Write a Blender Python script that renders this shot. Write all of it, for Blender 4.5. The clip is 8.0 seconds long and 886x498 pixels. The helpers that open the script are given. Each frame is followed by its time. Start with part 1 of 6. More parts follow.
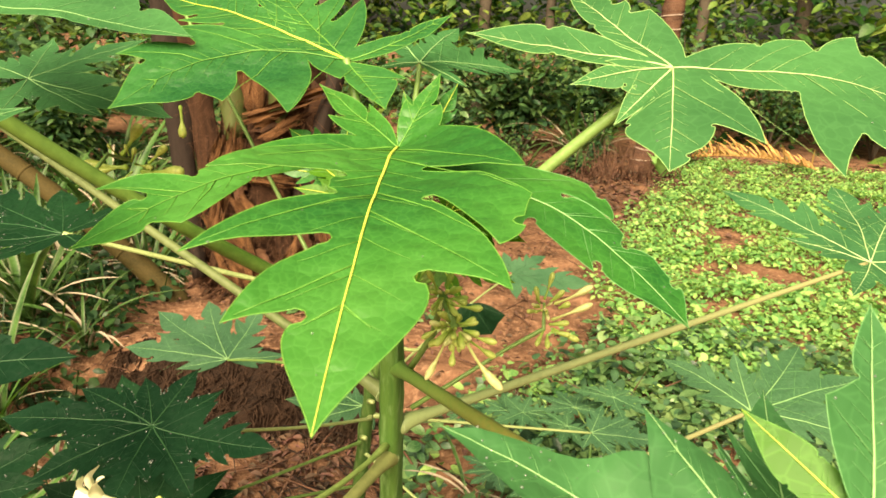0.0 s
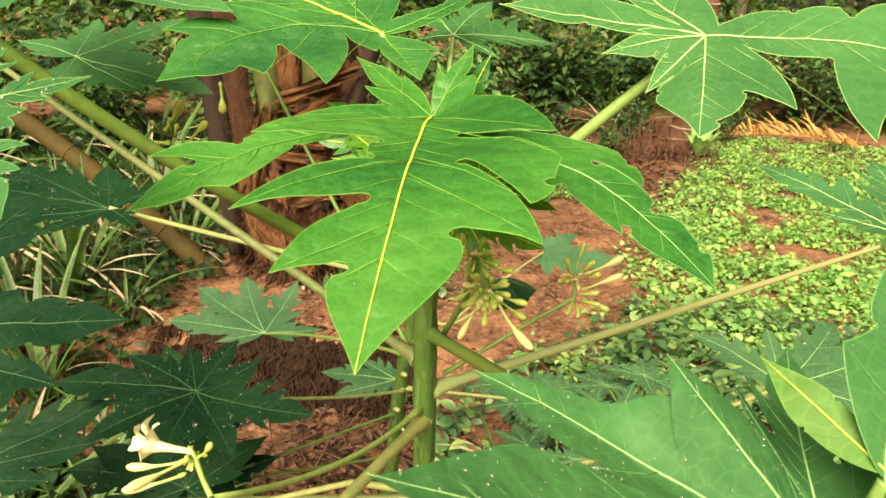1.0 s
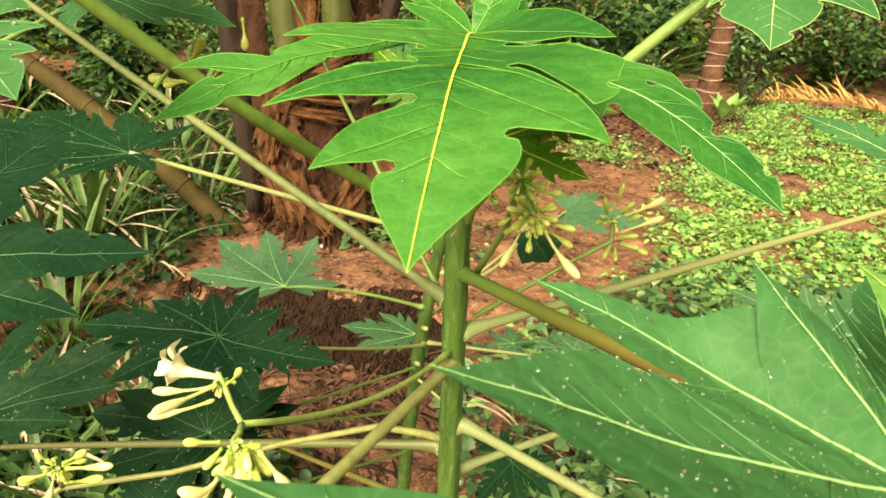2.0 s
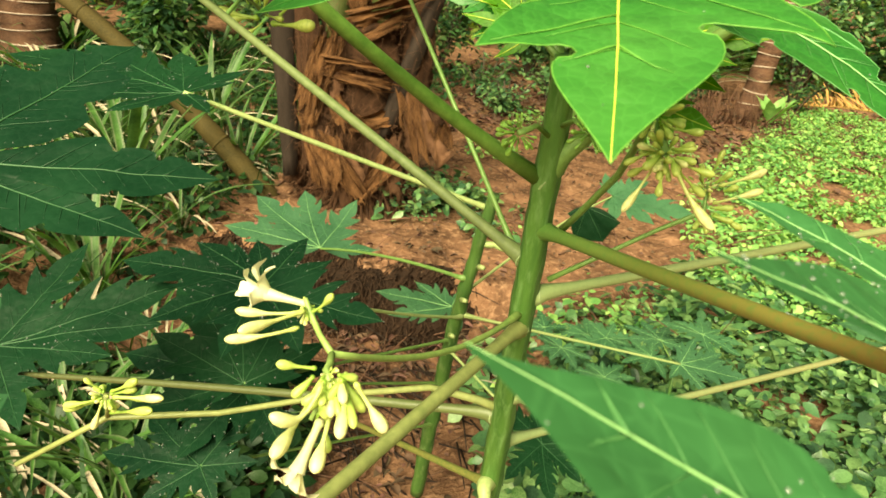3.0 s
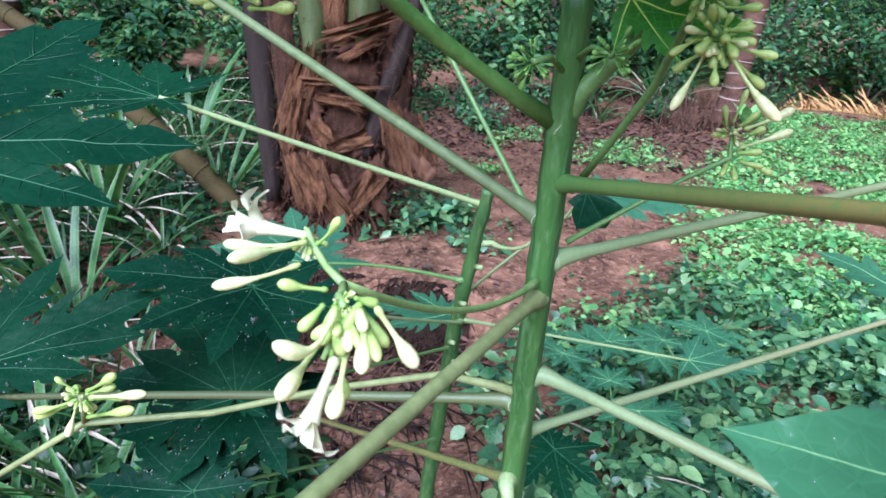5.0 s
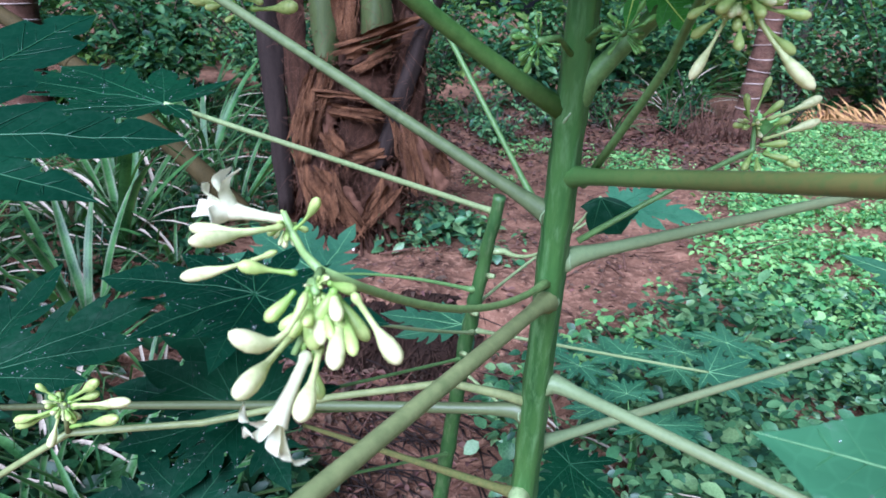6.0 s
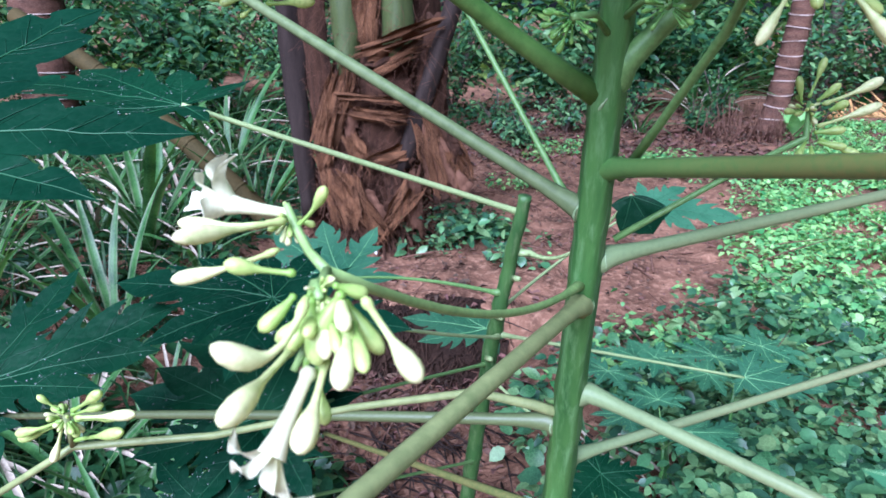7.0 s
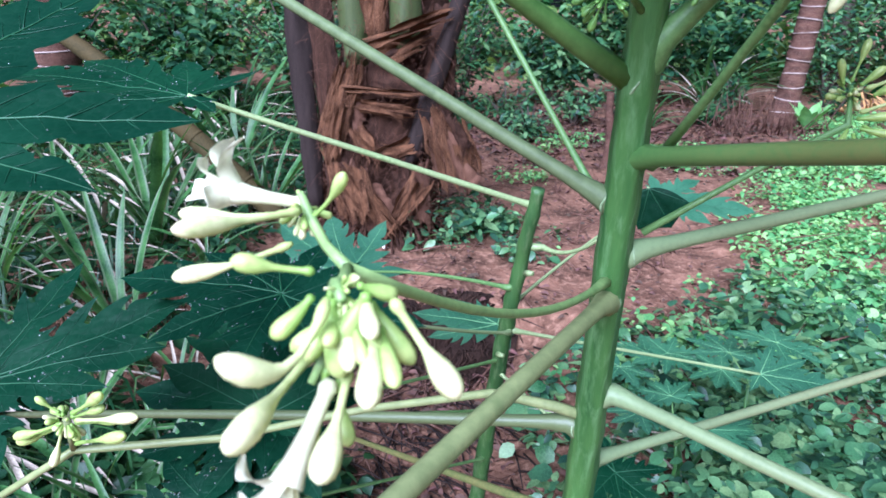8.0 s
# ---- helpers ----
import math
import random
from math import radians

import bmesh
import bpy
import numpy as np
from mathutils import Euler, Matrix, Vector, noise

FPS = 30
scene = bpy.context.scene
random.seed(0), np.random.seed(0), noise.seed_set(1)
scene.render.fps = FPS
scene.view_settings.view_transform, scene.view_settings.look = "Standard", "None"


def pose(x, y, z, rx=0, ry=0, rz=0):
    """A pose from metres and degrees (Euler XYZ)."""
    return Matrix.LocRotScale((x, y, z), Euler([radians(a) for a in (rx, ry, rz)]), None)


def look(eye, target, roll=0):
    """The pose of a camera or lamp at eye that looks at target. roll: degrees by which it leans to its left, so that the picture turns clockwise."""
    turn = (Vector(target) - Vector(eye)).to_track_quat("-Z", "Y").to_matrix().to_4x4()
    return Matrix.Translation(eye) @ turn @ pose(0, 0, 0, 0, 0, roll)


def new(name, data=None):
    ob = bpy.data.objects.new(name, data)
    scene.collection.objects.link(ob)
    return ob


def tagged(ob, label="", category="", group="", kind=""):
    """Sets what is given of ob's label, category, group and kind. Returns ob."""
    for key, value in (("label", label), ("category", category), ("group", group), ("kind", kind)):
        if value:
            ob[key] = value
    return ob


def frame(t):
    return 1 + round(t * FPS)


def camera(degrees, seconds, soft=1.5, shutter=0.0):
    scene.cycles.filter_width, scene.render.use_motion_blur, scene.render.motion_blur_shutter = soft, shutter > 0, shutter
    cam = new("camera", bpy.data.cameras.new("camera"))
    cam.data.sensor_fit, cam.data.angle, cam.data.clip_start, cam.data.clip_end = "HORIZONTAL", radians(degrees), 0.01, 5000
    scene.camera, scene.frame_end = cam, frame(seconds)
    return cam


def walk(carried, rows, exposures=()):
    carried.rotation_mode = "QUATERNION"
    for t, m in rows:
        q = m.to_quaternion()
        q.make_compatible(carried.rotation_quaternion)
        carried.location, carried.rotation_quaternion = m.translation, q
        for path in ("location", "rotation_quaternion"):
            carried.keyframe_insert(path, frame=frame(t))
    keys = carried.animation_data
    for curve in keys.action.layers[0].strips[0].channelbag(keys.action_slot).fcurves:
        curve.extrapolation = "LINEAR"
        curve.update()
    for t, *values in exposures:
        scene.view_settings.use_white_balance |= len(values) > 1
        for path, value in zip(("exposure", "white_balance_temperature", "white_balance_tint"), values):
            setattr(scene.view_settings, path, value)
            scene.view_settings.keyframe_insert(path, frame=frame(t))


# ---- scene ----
from mathutils import geometry

cam = camera(67.9, 8.0, soft=1.6)
# a small aperture: what is a hand's width away goes soft
cam.data.dof.use_dof = True
cam.data.dof.focus_distance, cam.data.dof.aperture_fstop = 0.60, 26.0
PATH = [
    (0, (0.097, -0.115, 1.413), (-0.025, 1.785, 0.801), 2.7),
    (0.5, (0.097, -0.117, 1.413), (-0.03, 1.793, 0.834), 2.9),
    (1, (0.098, -0.133, 1.408), (-0.116, 1.739, 0.737), 2.0),
    (2.3, (0.075, -0.113, 1.362), (-0.216, 1.707, 0.586), 3.1),
    (2.5, (0.07, -0.109, 1.353), (-0.285, 1.698, 0.572), 3.7),
    (2.8, (0.053, -0.107, 1.336), (-0.313, 1.681, 0.517), 5.3),
    (3, (0.032, -0.105, 1.331), (-0.278, 1.691, 0.507), 6.6),
    (3.2, (0.008, -0.103, 1.328), (-0.292, 1.695, 0.506), 7.2),
    (3.3, (0.001, -0.101, 1.322), (-0.367, 1.669, 0.467), 6.1),
    (3.4, (-0.004, -0.098, 1.313), (-0.386, 1.66, 0.44), 5.8),
    (3.5, (-0.009, -0.094, 1.301), (-0.325, 1.68, 0.432), 5.9),
    (3.7, (-0.001, -0.092, 1.288), (-0.25, 1.693, 0.421), 6.4),
    (4, (0.01, -0.092, 1.277), (-0.171, 1.722, 0.455), 5.9),
    (4.5, (0.01, -0.088, 1.267), (-0.226, 1.738, 0.487), 4.4),
    (5.8, (0.022, -0.059, 1.245), (-0.3, 1.783, 0.537), 3.5),
    (6, (0.02, -0.053, 1.239), (-0.313, 1.788, 0.532), 2.9),
    (6.5, (0.015, -0.031, 1.233), (-0.365, 1.806, 0.542), 1.7),
    (7, (0.013, -0.021, 1.224), (-0.39, 1.809, 0.524), 1.7),
    (7.5, (0.009, -0.011, 1.219), (-0.403, 1.812, 0.507), 1.9),
    (8, (0.0, 0.0, 1.215), (-0.42, 1.819, 0.498), 1.5),
]
EXPOSURES = [(0.0, 1.05, 9500, 13), (1.2, 1.01, 9500, 13), (2.4, 1.06, 9700, 8), (3.0, 1.01, 9600, -5), (3.2, 0.97, 9000, -4), (3.5, 0.91, 6200, 4), (3.8, 0.96, 5350, 17), (4.6, 0.90, 4900, 22), (6.0, 0.64, 4620, 24), (7.0, 0.86, 4630, 26), (8.0, 0.94, 4650, 27)]
walk(cam, [(t, look(eye, target, roll)) for t, eye, target, roll in PATH], EXPOSURES)

# ---- world and light ----
world = bpy.data.worlds.new("overcast_sky")
scene.world = world
world.use_nodes = True
sky = world.node_tree.nodes.new("ShaderNodeTexSky")
sky.sky_type, sky.sun_disc = "NISHITA", False
sky.sun_elevation, sky.sun_rotation = radians(42), radians(192)
sky.air_density, sky.dust_density, sky.ozone_density = 1.0, 4.0, 1.0
background = world.node_tree.nodes["Background"]
world.node_tree.links.new(sky.outputs["Color"], background.inputs["Color"])
background.inputs["Strength"].default_value = 0.026
sun_data = bpy.data.lights.new("sun", "SUN")
sun_data.energy, sun_data.angle, sun_data.color = 7.0, radians(48), (1.0, 0.95, 0.86)
sun = new("sun", sun_data)
sun.matrix_world = look((-0.9, -3.7, 4.8), (0, 0.6, 0.8))


# ---- building helpers ----
def rnd(a, b):
    return random.uniform(a, b)


def mesh_of(name, verts, faces, materials, smooth=True, slots=None, along=None):
    me = bpy.data.meshes.new(name)
    me.from_pydata([tuple(v) for v in verts], [], faces)
    for m in materials if isinstance(materials, (list, tuple)) else [materials]:
        me.materials.append(m)
    if slots is not None:
        me.polygons.foreach_set("material_index", slots)
    me.polygons.foreach_set("use_smooth", [smooth] * len(me.polygons))
    if along is not None:
        me.attributes.new("along", "FLOAT", "POINT").data.foreach_set("value", along)
    me.update()
    return me


def thing(name, base, label, category, group="", kind=""):
    ob = new(name)
    ob.location = base
    ob.empty_display_size = 0.05
    return tagged(ob, label, category, group, kind)


def part(name, me, parent, label="", kind=""):
    """One mesh under a thing or a part, its vertices in the place's own metres."""
    ob = new(name, me)
    ob.parent = parent
    if parent.parent is None:
        ob.matrix_parent_inverse = Matrix.Translation(-Vector(parent.location))
    return tagged(ob, label, kind=kind)


def tube(path, radii, sides=8, cap=True, flat=1.0):
    """Vertices and faces of a round bar along a path."""
    path = [Vector(p) for p in path]
    verts, faces = [], []
    up = Vector((0, 0, 1))
    side = None
    for i, p in enumerate(path):
        d = (path[min(i + 1, len(path) - 1)] - path[max(i - 1, 0)])
        d = d.normalized() if d.length > 1e-9 else Vector((0, 0, 1))
        if side is None:
            side = d.cross(up) if abs(d.dot(up)) < 0.95 else d.cross(Vector((1, 0, 0)))
        side = (side - d * side.dot(d)).normalized()
        other = d.cross(side)
        for k in range(sides):
            a = 2 * math.pi * k / sides
            verts.append(p + (side * math.cos(a) + other * math.sin(a) * flat) * radii[i])
    for i in range(len(path) - 1):
        for k in range(sides):
            a, b = i * sides + k, i * sides + (k + 1) % sides
            faces.append((a, b, b + sides, a + sides))
    if cap:
        faces.append(tuple(range(sides))[::-1])
        faces.append(tuple(range(len(verts) - sides, len(verts))))
    return verts, faces


def join(pieces):
    verts, faces = [], []
    for v, f in pieces:
        n = len(verts)
        verts += v
        faces += [tuple(i + n for i in q) for q in f]
    return verts, faces


def curve_path(a, b, sag=0.0, n=14, side=(0, 0, 0)):
    """From a to b, bowed upwards by sag and sideways by side in the middle."""
    a, b, side = Vector(a), Vector(b), Vector(side)
    out = []
    for i in range(n + 1):
        s = i / n
        out.append(a.lerp(b, s) + (Vector((0, 0, sag)) + side) * 4 * s * (1 - s))
    return out


# ---- materials ----
def material(name):
    m = bpy.data.materials.new(name)
    m.use_nodes = True
    t = m.node_tree
    return m, t, t.nodes["Principled BSDF"], t.nodes["Material Output"]


def add(t, kind, **values):
    n = t.nodes.new(kind)
    for key, v in values.items():
        if key == "operation":
            n.operation = v
        elif key == "feature":
            n.feature = v
        elif key == "blend":
            n.blend_type = v
        else:
            n.inputs[key.replace("_", " ")].default_value = v
    return n


def mixed(t, factor, a, b, blend="MIX"):
    n = t.nodes.new("ShaderNodeMix")
    n.data_type, n.blend_type = "RGBA", blend
    for socket, v in ((n.inputs[0], factor), (n.inputs[6], a), (n.inputs[7], b)):
        if isinstance(v, bpy.types.NodeSocket):
            t.links.new(v, socket)
        elif isinstance(v, (int, float)):
            socket.default_value = v
        else:
            socket.default_value = (*v, 1)
    return n.outputs[2]


def ramp(t, value, low, high):
    n = t.nodes.new("ShaderNodeMapRange")
    n.inputs["From Min"].default_value, n.inputs["From Max"].default_value = low, high
    t.links.new(value, n.inputs["Value"])
    return n.outputs["Result"]


def surface(name, low, high, scale=8.0, fine=90.0, rough=0.7, bump=0.3, relief=0.003, stretch=(1, 1, 1), third=None, specular=0.4, island=0.0):
    """Two colours that run into one another at two scales, with fine relief."""
    m, t, bsdf, _ = material(name)
    place = t.nodes.new("ShaderNodeTexCoord")
    mapped = add(t, "ShaderNodeMapping", Scale=stretch)
    t.links.new(place.outputs["Object"], mapped.inputs["Vector"])
    wide = add(t, "ShaderNodeTexNoise", Scale=scale, Detail=5.0, Roughness=0.6)
    thin = add(t, "ShaderNodeTexNoise", Scale=fine, Detail=4.0, Roughness=0.65)
    for n in (wide, thin):
        t.links.new(mapped.outputs["Vector"], n.inputs["Vector"])
    colour = mixed(t, ramp(t, wide.outputs["Fac"], 0.3, 0.7), low, high)
    if third:
        colour = mixed(t, ramp(t, thin.outputs["Fac"], 0.5, 0.75), colour, third)
    else:
        colour = mixed(t, ramp(t, thin.outputs["Fac"], 0.35, 0.8), colour, tuple(c * 1.35 for c in high))
    if island:
        info = t.nodes.new("ShaderNodeNewGeometry")
        hsv = t.nodes.new("ShaderNodeHueSaturation")
        t.links.new(colour, hsv.inputs["Color"])
        n = t.nodes.new("ShaderNodeMapRange")
        n.inputs["To Min"].default_value, n.inputs["To Max"].default_value = 1 - island, 1 + island
        t.links.new(info.outputs["Random Per Island"], n.inputs["Value"])
        t.links.new(n.outputs["Result"], hsv.inputs["Value"])
        h = t.nodes.new("ShaderNodeMapRange")
        h.inputs["To Min"].default_value, h.inputs["To Max"].default_value = 0.5 + 0.03, 0.5 - 0.03
        t.links.new(info.outputs["Random Per Island"], h.inputs["Value"])
        t.links.new(h.outputs["Result"], hsv.inputs["Hue"])
        colour = hsv.outputs["Color"]
    t.links.new(colour, bsdf.inputs["Base Color"])
    bsdf.inputs["Roughness"].default_value = rough
    bsdf.inputs["Specular IOR Level"].default_value = specular
    b = add(t, "ShaderNodeBump", Strength=bump, Distance=relief)
    t.links.new(thin.outputs["Fac"], b.inputs["Height"])
    t.links.new(b.outputs["Normal"], bsdf.inputs["Normal"])
    return m


def foliage(name, low, high, through_light=0.3, rough=0.4, cell=150.0, island=0.0, vein=0.25, specular=0.28, quilt=0.0):
    """A leaf's skin: a net of fine veins, blotches, gloss, and light that comes through it."""
    m, t, bsdf, out = material(name)
    place = t.nodes.new("ShaderNodeTexCoord")
    wide = add(t, "ShaderNodeTexNoise", Scale=9.0, Detail=4.0)
    thin = add(t, "ShaderNodeTexNoise", Scale=160.0, Detail=3.0)
    net = add(t, "ShaderNodeTexVoronoi", feature="DISTANCE_TO_EDGE", Scale=cell)
    for n in (wide, thin, net):
        t.links.new(place.outputs["Object"], n.inputs["Vector"])
    colour = mixed(t, ramp(t, wide.outputs["Fac"], 0.32, 0.68), low, high)
    line = ramp(t, net.outputs["Distance"], 0.09, 0.0)
    scaled = add(t, "ShaderNodeMath", operation="MULTIPLY")
    scaled.inputs[1].default_value = vein
    t.links.new(line, scaled.inputs[0])
    colour = mixed(t, scaled.outputs[0], colour, tuple(min(1, c * 1.7 + 0.02) for c in high))
    source = t.nodes.new("ShaderNodeNewGeometry").outputs["Random Per Island"] if island else t.nodes.new("ShaderNodeObjectInfo").outputs["Random"]
    spread = island or 0.08
    hsv = t.nodes.new("ShaderNodeHueSaturation")
    t.links.new(colour, hsv.inputs["Color"])
    for socket, a, b in (("Value", 1 - spread, 1 + spread), ("Hue", 0.5 + spread * 0.09, 0.5 - spread * 0.09)):
        n = t.nodes.new("ShaderNodeMapRange")
        n.inputs["To Min"].default_value, n.inputs["To Max"].default_value = a, b
        t.links.new(source, n.inputs["Value"])
        t.links.new(n.outputs["Result"], hsv.inputs[socket])
    colour = hsv.outputs["Color"]
    t.links.new(colour, bsdf.inputs["Base Color"])
    bsdf.inputs["Roughness"].default_value = rough
    bsdf.inputs["Specular IOR Level"].default_value = specular
    height = add(t, "ShaderNodeMath", operation="MULTIPLY_ADD")
    t.links.new(net.outputs["Distance"], height.inputs[0])
    height.inputs[1].default_value = 1.0
    t.links.new(thin.outputs["Fac"], height.inputs[2])
    b = add(t, "ShaderNodeBump", Strength=0.25, Distance=0.0012)
    t.links.new(height.outputs[0], b.inputs["Height"])
    if quilt:
        puffs = add(t, "ShaderNodeTexVoronoi", Scale=75.0, Randomness=0.9)
        swell = add(t, "ShaderNodeTexNoise", Scale=28.0, Detail=3.0)
        for n in (puffs, swell):
            t.links.new(place.outputs["Object"], n.inputs["Vector"])
        raised = add(t, "ShaderNodeMath", operation="MULTIPLY_ADD")
        t.links.new(puffs.outputs["Distance"], raised.inputs[0])
        raised.inputs[1].default_value = -0.6
        t.links.new(swell.outputs["Fac"], raised.inputs[2])
        wide_bump = add(t, "ShaderNodeBump", Strength=quilt, Distance=0.006)
        t.links.new(raised.outputs[0], wide_bump.inputs["Height"])
        t.links.new(wide_bump.outputs["Normal"], b.inputs["Normal"])
    t.links.new(b.outputs["Normal"], bsdf.inputs["Normal"])
    sheer_part = t.nodes.new("ShaderNodeBsdfTranslucent")
    bright = mixed(t, 1.0, colour, (1.25, 1.35, 0.55), "MULTIPLY")
    t.links.new(bright, sheer_part.inputs["Color"])
    both = t.nodes.new("ShaderNodeMixShader")
    both.inputs[0].default_value = through_light
    t.links.new(bsdf.outputs[0], both.inputs[1])
    t.links.new(sheer_part.outputs[0], both.inputs[2])
    t.links.new(both.outputs[0], out.inputs["Surface"])
    return m


def graded(name, base, tip, rough=0.45, sheer=0.25):
    """Colour that runs along a flower from its foot to its end."""
    m, t, bsdf, out = material(name)
    run = t.nodes.new("ShaderNodeAttribute")
    run.attribute_name = "along"
    place = t.nodes.new("ShaderNodeTexCoord")
    thin = add(t, "ShaderNodeTexNoise", Scale=260.0, Detail=3.0)
    t.links.new(place.outputs["Object"], thin.inputs["Vector"])
    colour = mixed(t, run.outputs["Fac"], base, tip)
    colour = mixed(t, ramp(t, thin.outputs["Fac"], 0.45, 0.9), colour, tuple(c * 0.8 for c in base))
    t.links.new(colour, bsdf.inputs["Base Color"])
    bsdf.inputs["Roughness"].default_value = rough
    sheer_part = t.nodes.new("ShaderNodeBsdfTranslucent")
    t.links.new(colour, sheer_part.inputs["Color"])
    both = t.nodes.new("ShaderNodeMixShader")
    both.inputs[0].default_value = sheer
    t.links.new(bsdf.outputs[0], both.inputs[1])
    t.links.new(sheer_part.outputs[0], both.inputs[2])
    t.links.new(both.outputs[0], out.inputs["Surface"])
    return m


LEAF_BRIGHT = foliage("young_papaya_leaf", (0.010, 0.108, 0.026), (0.042, 0.218, 0.042), 0.36, 0.40, 200, vein=0.16, specular=0.45, quilt=0.6)
LEAF_MID = foliage("papaya_leaf", (0.022, 0.105, 0.036), (0.040, 0.165, 0.054), 0.22, 0.58, 110, vein=0.12, specular=0.16, quilt=0.3)
# old leaves' dark green, lowered further to carry the shade at lower left
LEAF_DARK = foliage("old_shaded_papaya_leaf", (0.0025, 0.022, 0.009), (0.006, 0.037, 0.0145), 0.12, 0.50, 110, vein=0.08, specular=0.10, quilt=0.3)
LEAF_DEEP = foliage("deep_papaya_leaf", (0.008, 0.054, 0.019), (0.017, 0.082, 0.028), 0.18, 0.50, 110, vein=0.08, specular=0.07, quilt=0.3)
LEAF_MATT = foliage("dull_papaya_leaf", (0.030, 0.102, 0.048), (0.054, 0.150, 0.072), 0.18, 0.42, 150, vein=0.18, specular=0.30, quilt=0.35)
LEAF_SHOOT = foliage("shoot_leaf", (0.040, 0.165, 0.016), (0.068, 0.235, 0.026), 0.45, 0.45, 140)
VEIN_BRIGHT = surface("yellow_vein", (0.34, 0.47, 0.055), (0.45, 0.55, 0.10), 40, 300, 0.5, 0.1, 0.0003)
VEIN_PALE = surface("pale_vein", (0.26, 0.42, 0.17), (0.40, 0.54, 0.26), 40, 300, 0.5, 0.1, 0.0003)
VEIN_SOFT = surface("soft_vein", (0.13, 0.30, 0.11), (0.20, 0.38, 0.16), 40, 300, 0.5, 0.1, 0.0003)
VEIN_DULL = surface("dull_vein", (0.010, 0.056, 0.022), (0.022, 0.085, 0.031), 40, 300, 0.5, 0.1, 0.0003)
SIDE_VEINS = {"soft_vein": surface("soft_green_vein", (0.050, 0.19, 0.060), (0.080, 0.23, 0.080), 40, 300, 0.5, 0.1, 0.0003),
    "yellow_vein": surface("green_yellow_vein", (0.045, 0.195, 0.032), (0.090, 0.255, 0.045), 40, 300, 0.5, 0.1, 0.0003),
    "pale_vein": surface("pale_green_vein", (0.12, 0.28, 0.08), (0.22, 0.38, 0.14), 40, 300, 0.5, 0.1, 0.0003), "dull_vein": surface("dull_green_vein", (0.005, 0.036, 0.015), (0.010, 0.052, 0.021), 40, 300, 0.5, 0.1, 0.0003)}
STEM = surface("papaya_stem", (0.026, 0.090, 0.018), (0.080, 0.185, 0.040), 55, 150, 0.40, 0.7, 0.0018, (1, 1, 0.10), third=(0.13, 0.25, 0.09))
PETIOLE = surface("green_petiole", (0.080, 0.175, 0.042), (0.140, 0.245, 0.072), 10, 240, 0.45, 0.3, 0.0006)
STEM_DULL = surface("dull_papaya_stem", (0.024, 0.078, 0.018), (0.070, 0.155, 0.034), 30, 110, 0.5, 0.6, 0.0015, (1, 1, 0.25), third=(0.135, 0.20, 0.08))
PETIOLE_DEEP = surface("deep_green_petiole", (0.048, 0.120, 0.020), (0.085, 0.165, 0.034), 8, 120, 0.45, 0.3, 0.0006)
PETIOLE_GREY = surface("grey_green_petiole", (0.070, 0.104, 0.036), (0.108, 0.140, 0.058), 8, 90, 0.55, 0.2, 0.0005, specular=0.25)
PETIOLE_OLIVE = surface("olive_petiole", (0.150, 0.190, 0.066), (0.215, 0.240, 0.092), 6, 90, 0.45, 0.2, 0.0005)
# bank soil, near black: the shade of the hollow is in its colour
BANK_SHADED = surface("shaded_bank_soil", (0.008, 0.005, 0.0035), (0.030, 0.016, 0.010), 9, 70, 0.9, 1.0, 0.02, specular=0.15)
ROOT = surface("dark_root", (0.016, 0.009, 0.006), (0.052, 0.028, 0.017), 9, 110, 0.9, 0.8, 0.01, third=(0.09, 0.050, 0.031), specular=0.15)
PETIOLE_PALE = surface("pale_petiole", (0.20, 0.29, 0.10), (0.30, 0.37, 0.16), 10, 240, 0.45, 0.3, 0.0006)
PETIOLE_BROWN = surface("olive_brown_petiole", (0.075, 0.115, 0.028), (0.15, 0.135, 0.04), 6, 200, 0.5, 0.3, 0.0006)
BUD_YOUNG = graded("green_bud", (0.30, 0.50, 0.085), (0.64, 0.73, 0.24), 0.40, 0.35)
BUD_RIPE = graded("cream_bud", (0.48, 0.58, 0.17), (0.82, 0.80, 0.44))
BUD_GREEN = graded("small_green_bud", (0.09, 0.24, 0.035), (0.24, 0.44, 0.09), 0.45, 0.2)
PETAL = graded("white_petal", (0.62, 0.64, 0.36), (0.84, 0.82, 0.60))
STALK = surface("olive_stalk", (0.022, 0.021, 0.007), (0.056, 0.041, 0.014), 8, 120, 0.8, 0.4, 0.002, specular=0.15)
PETIOLE_TURNING = graded("petiole_green_to_brown", (0.075, 0.185, 0.040), (0.21, 0.115, 0.036), 0.45, 0.0)
PETIOLE_TIPPED = graded("petiole_pale_to_tan", (0.22, 0.30, 0.13), (0.25, 0.24, 0.11), 0.45, 0.0)
PETIOLE_BASED = graded("petiole_pale_to_brown", (0.115, 0.150, 0.055), (0.040, 0.040, 0.014), 0.45, 0.0)
STALK_GREEN = surface("green_flower_stalk", (0.13, 0.22, 0.060), (0.20, 0.29, 0.09), 12, 200, 0.45, 0.3, 0.0005)
SOIL = surface("red_soil", (0.040, 0.021, 0.013), (0.27, 0.140, 0.084), 5.0, 34, 0.92, 0.9, 0.022, third=(0.37, 0.215, 0.135), specular=0.08)
LITTER = surface("dry_leaf_litter", (0.020, 0.012, 0.009), (0.105, 0.057, 0.037), 5, 60, 0.85, 0.4, 0.002, island=0.45)
STONE = surface("pale_stone", (0.40, 0.36, 0.32), (0.55, 0.50, 0.45), 20, 120, 0.8, 0.4, 0.002)
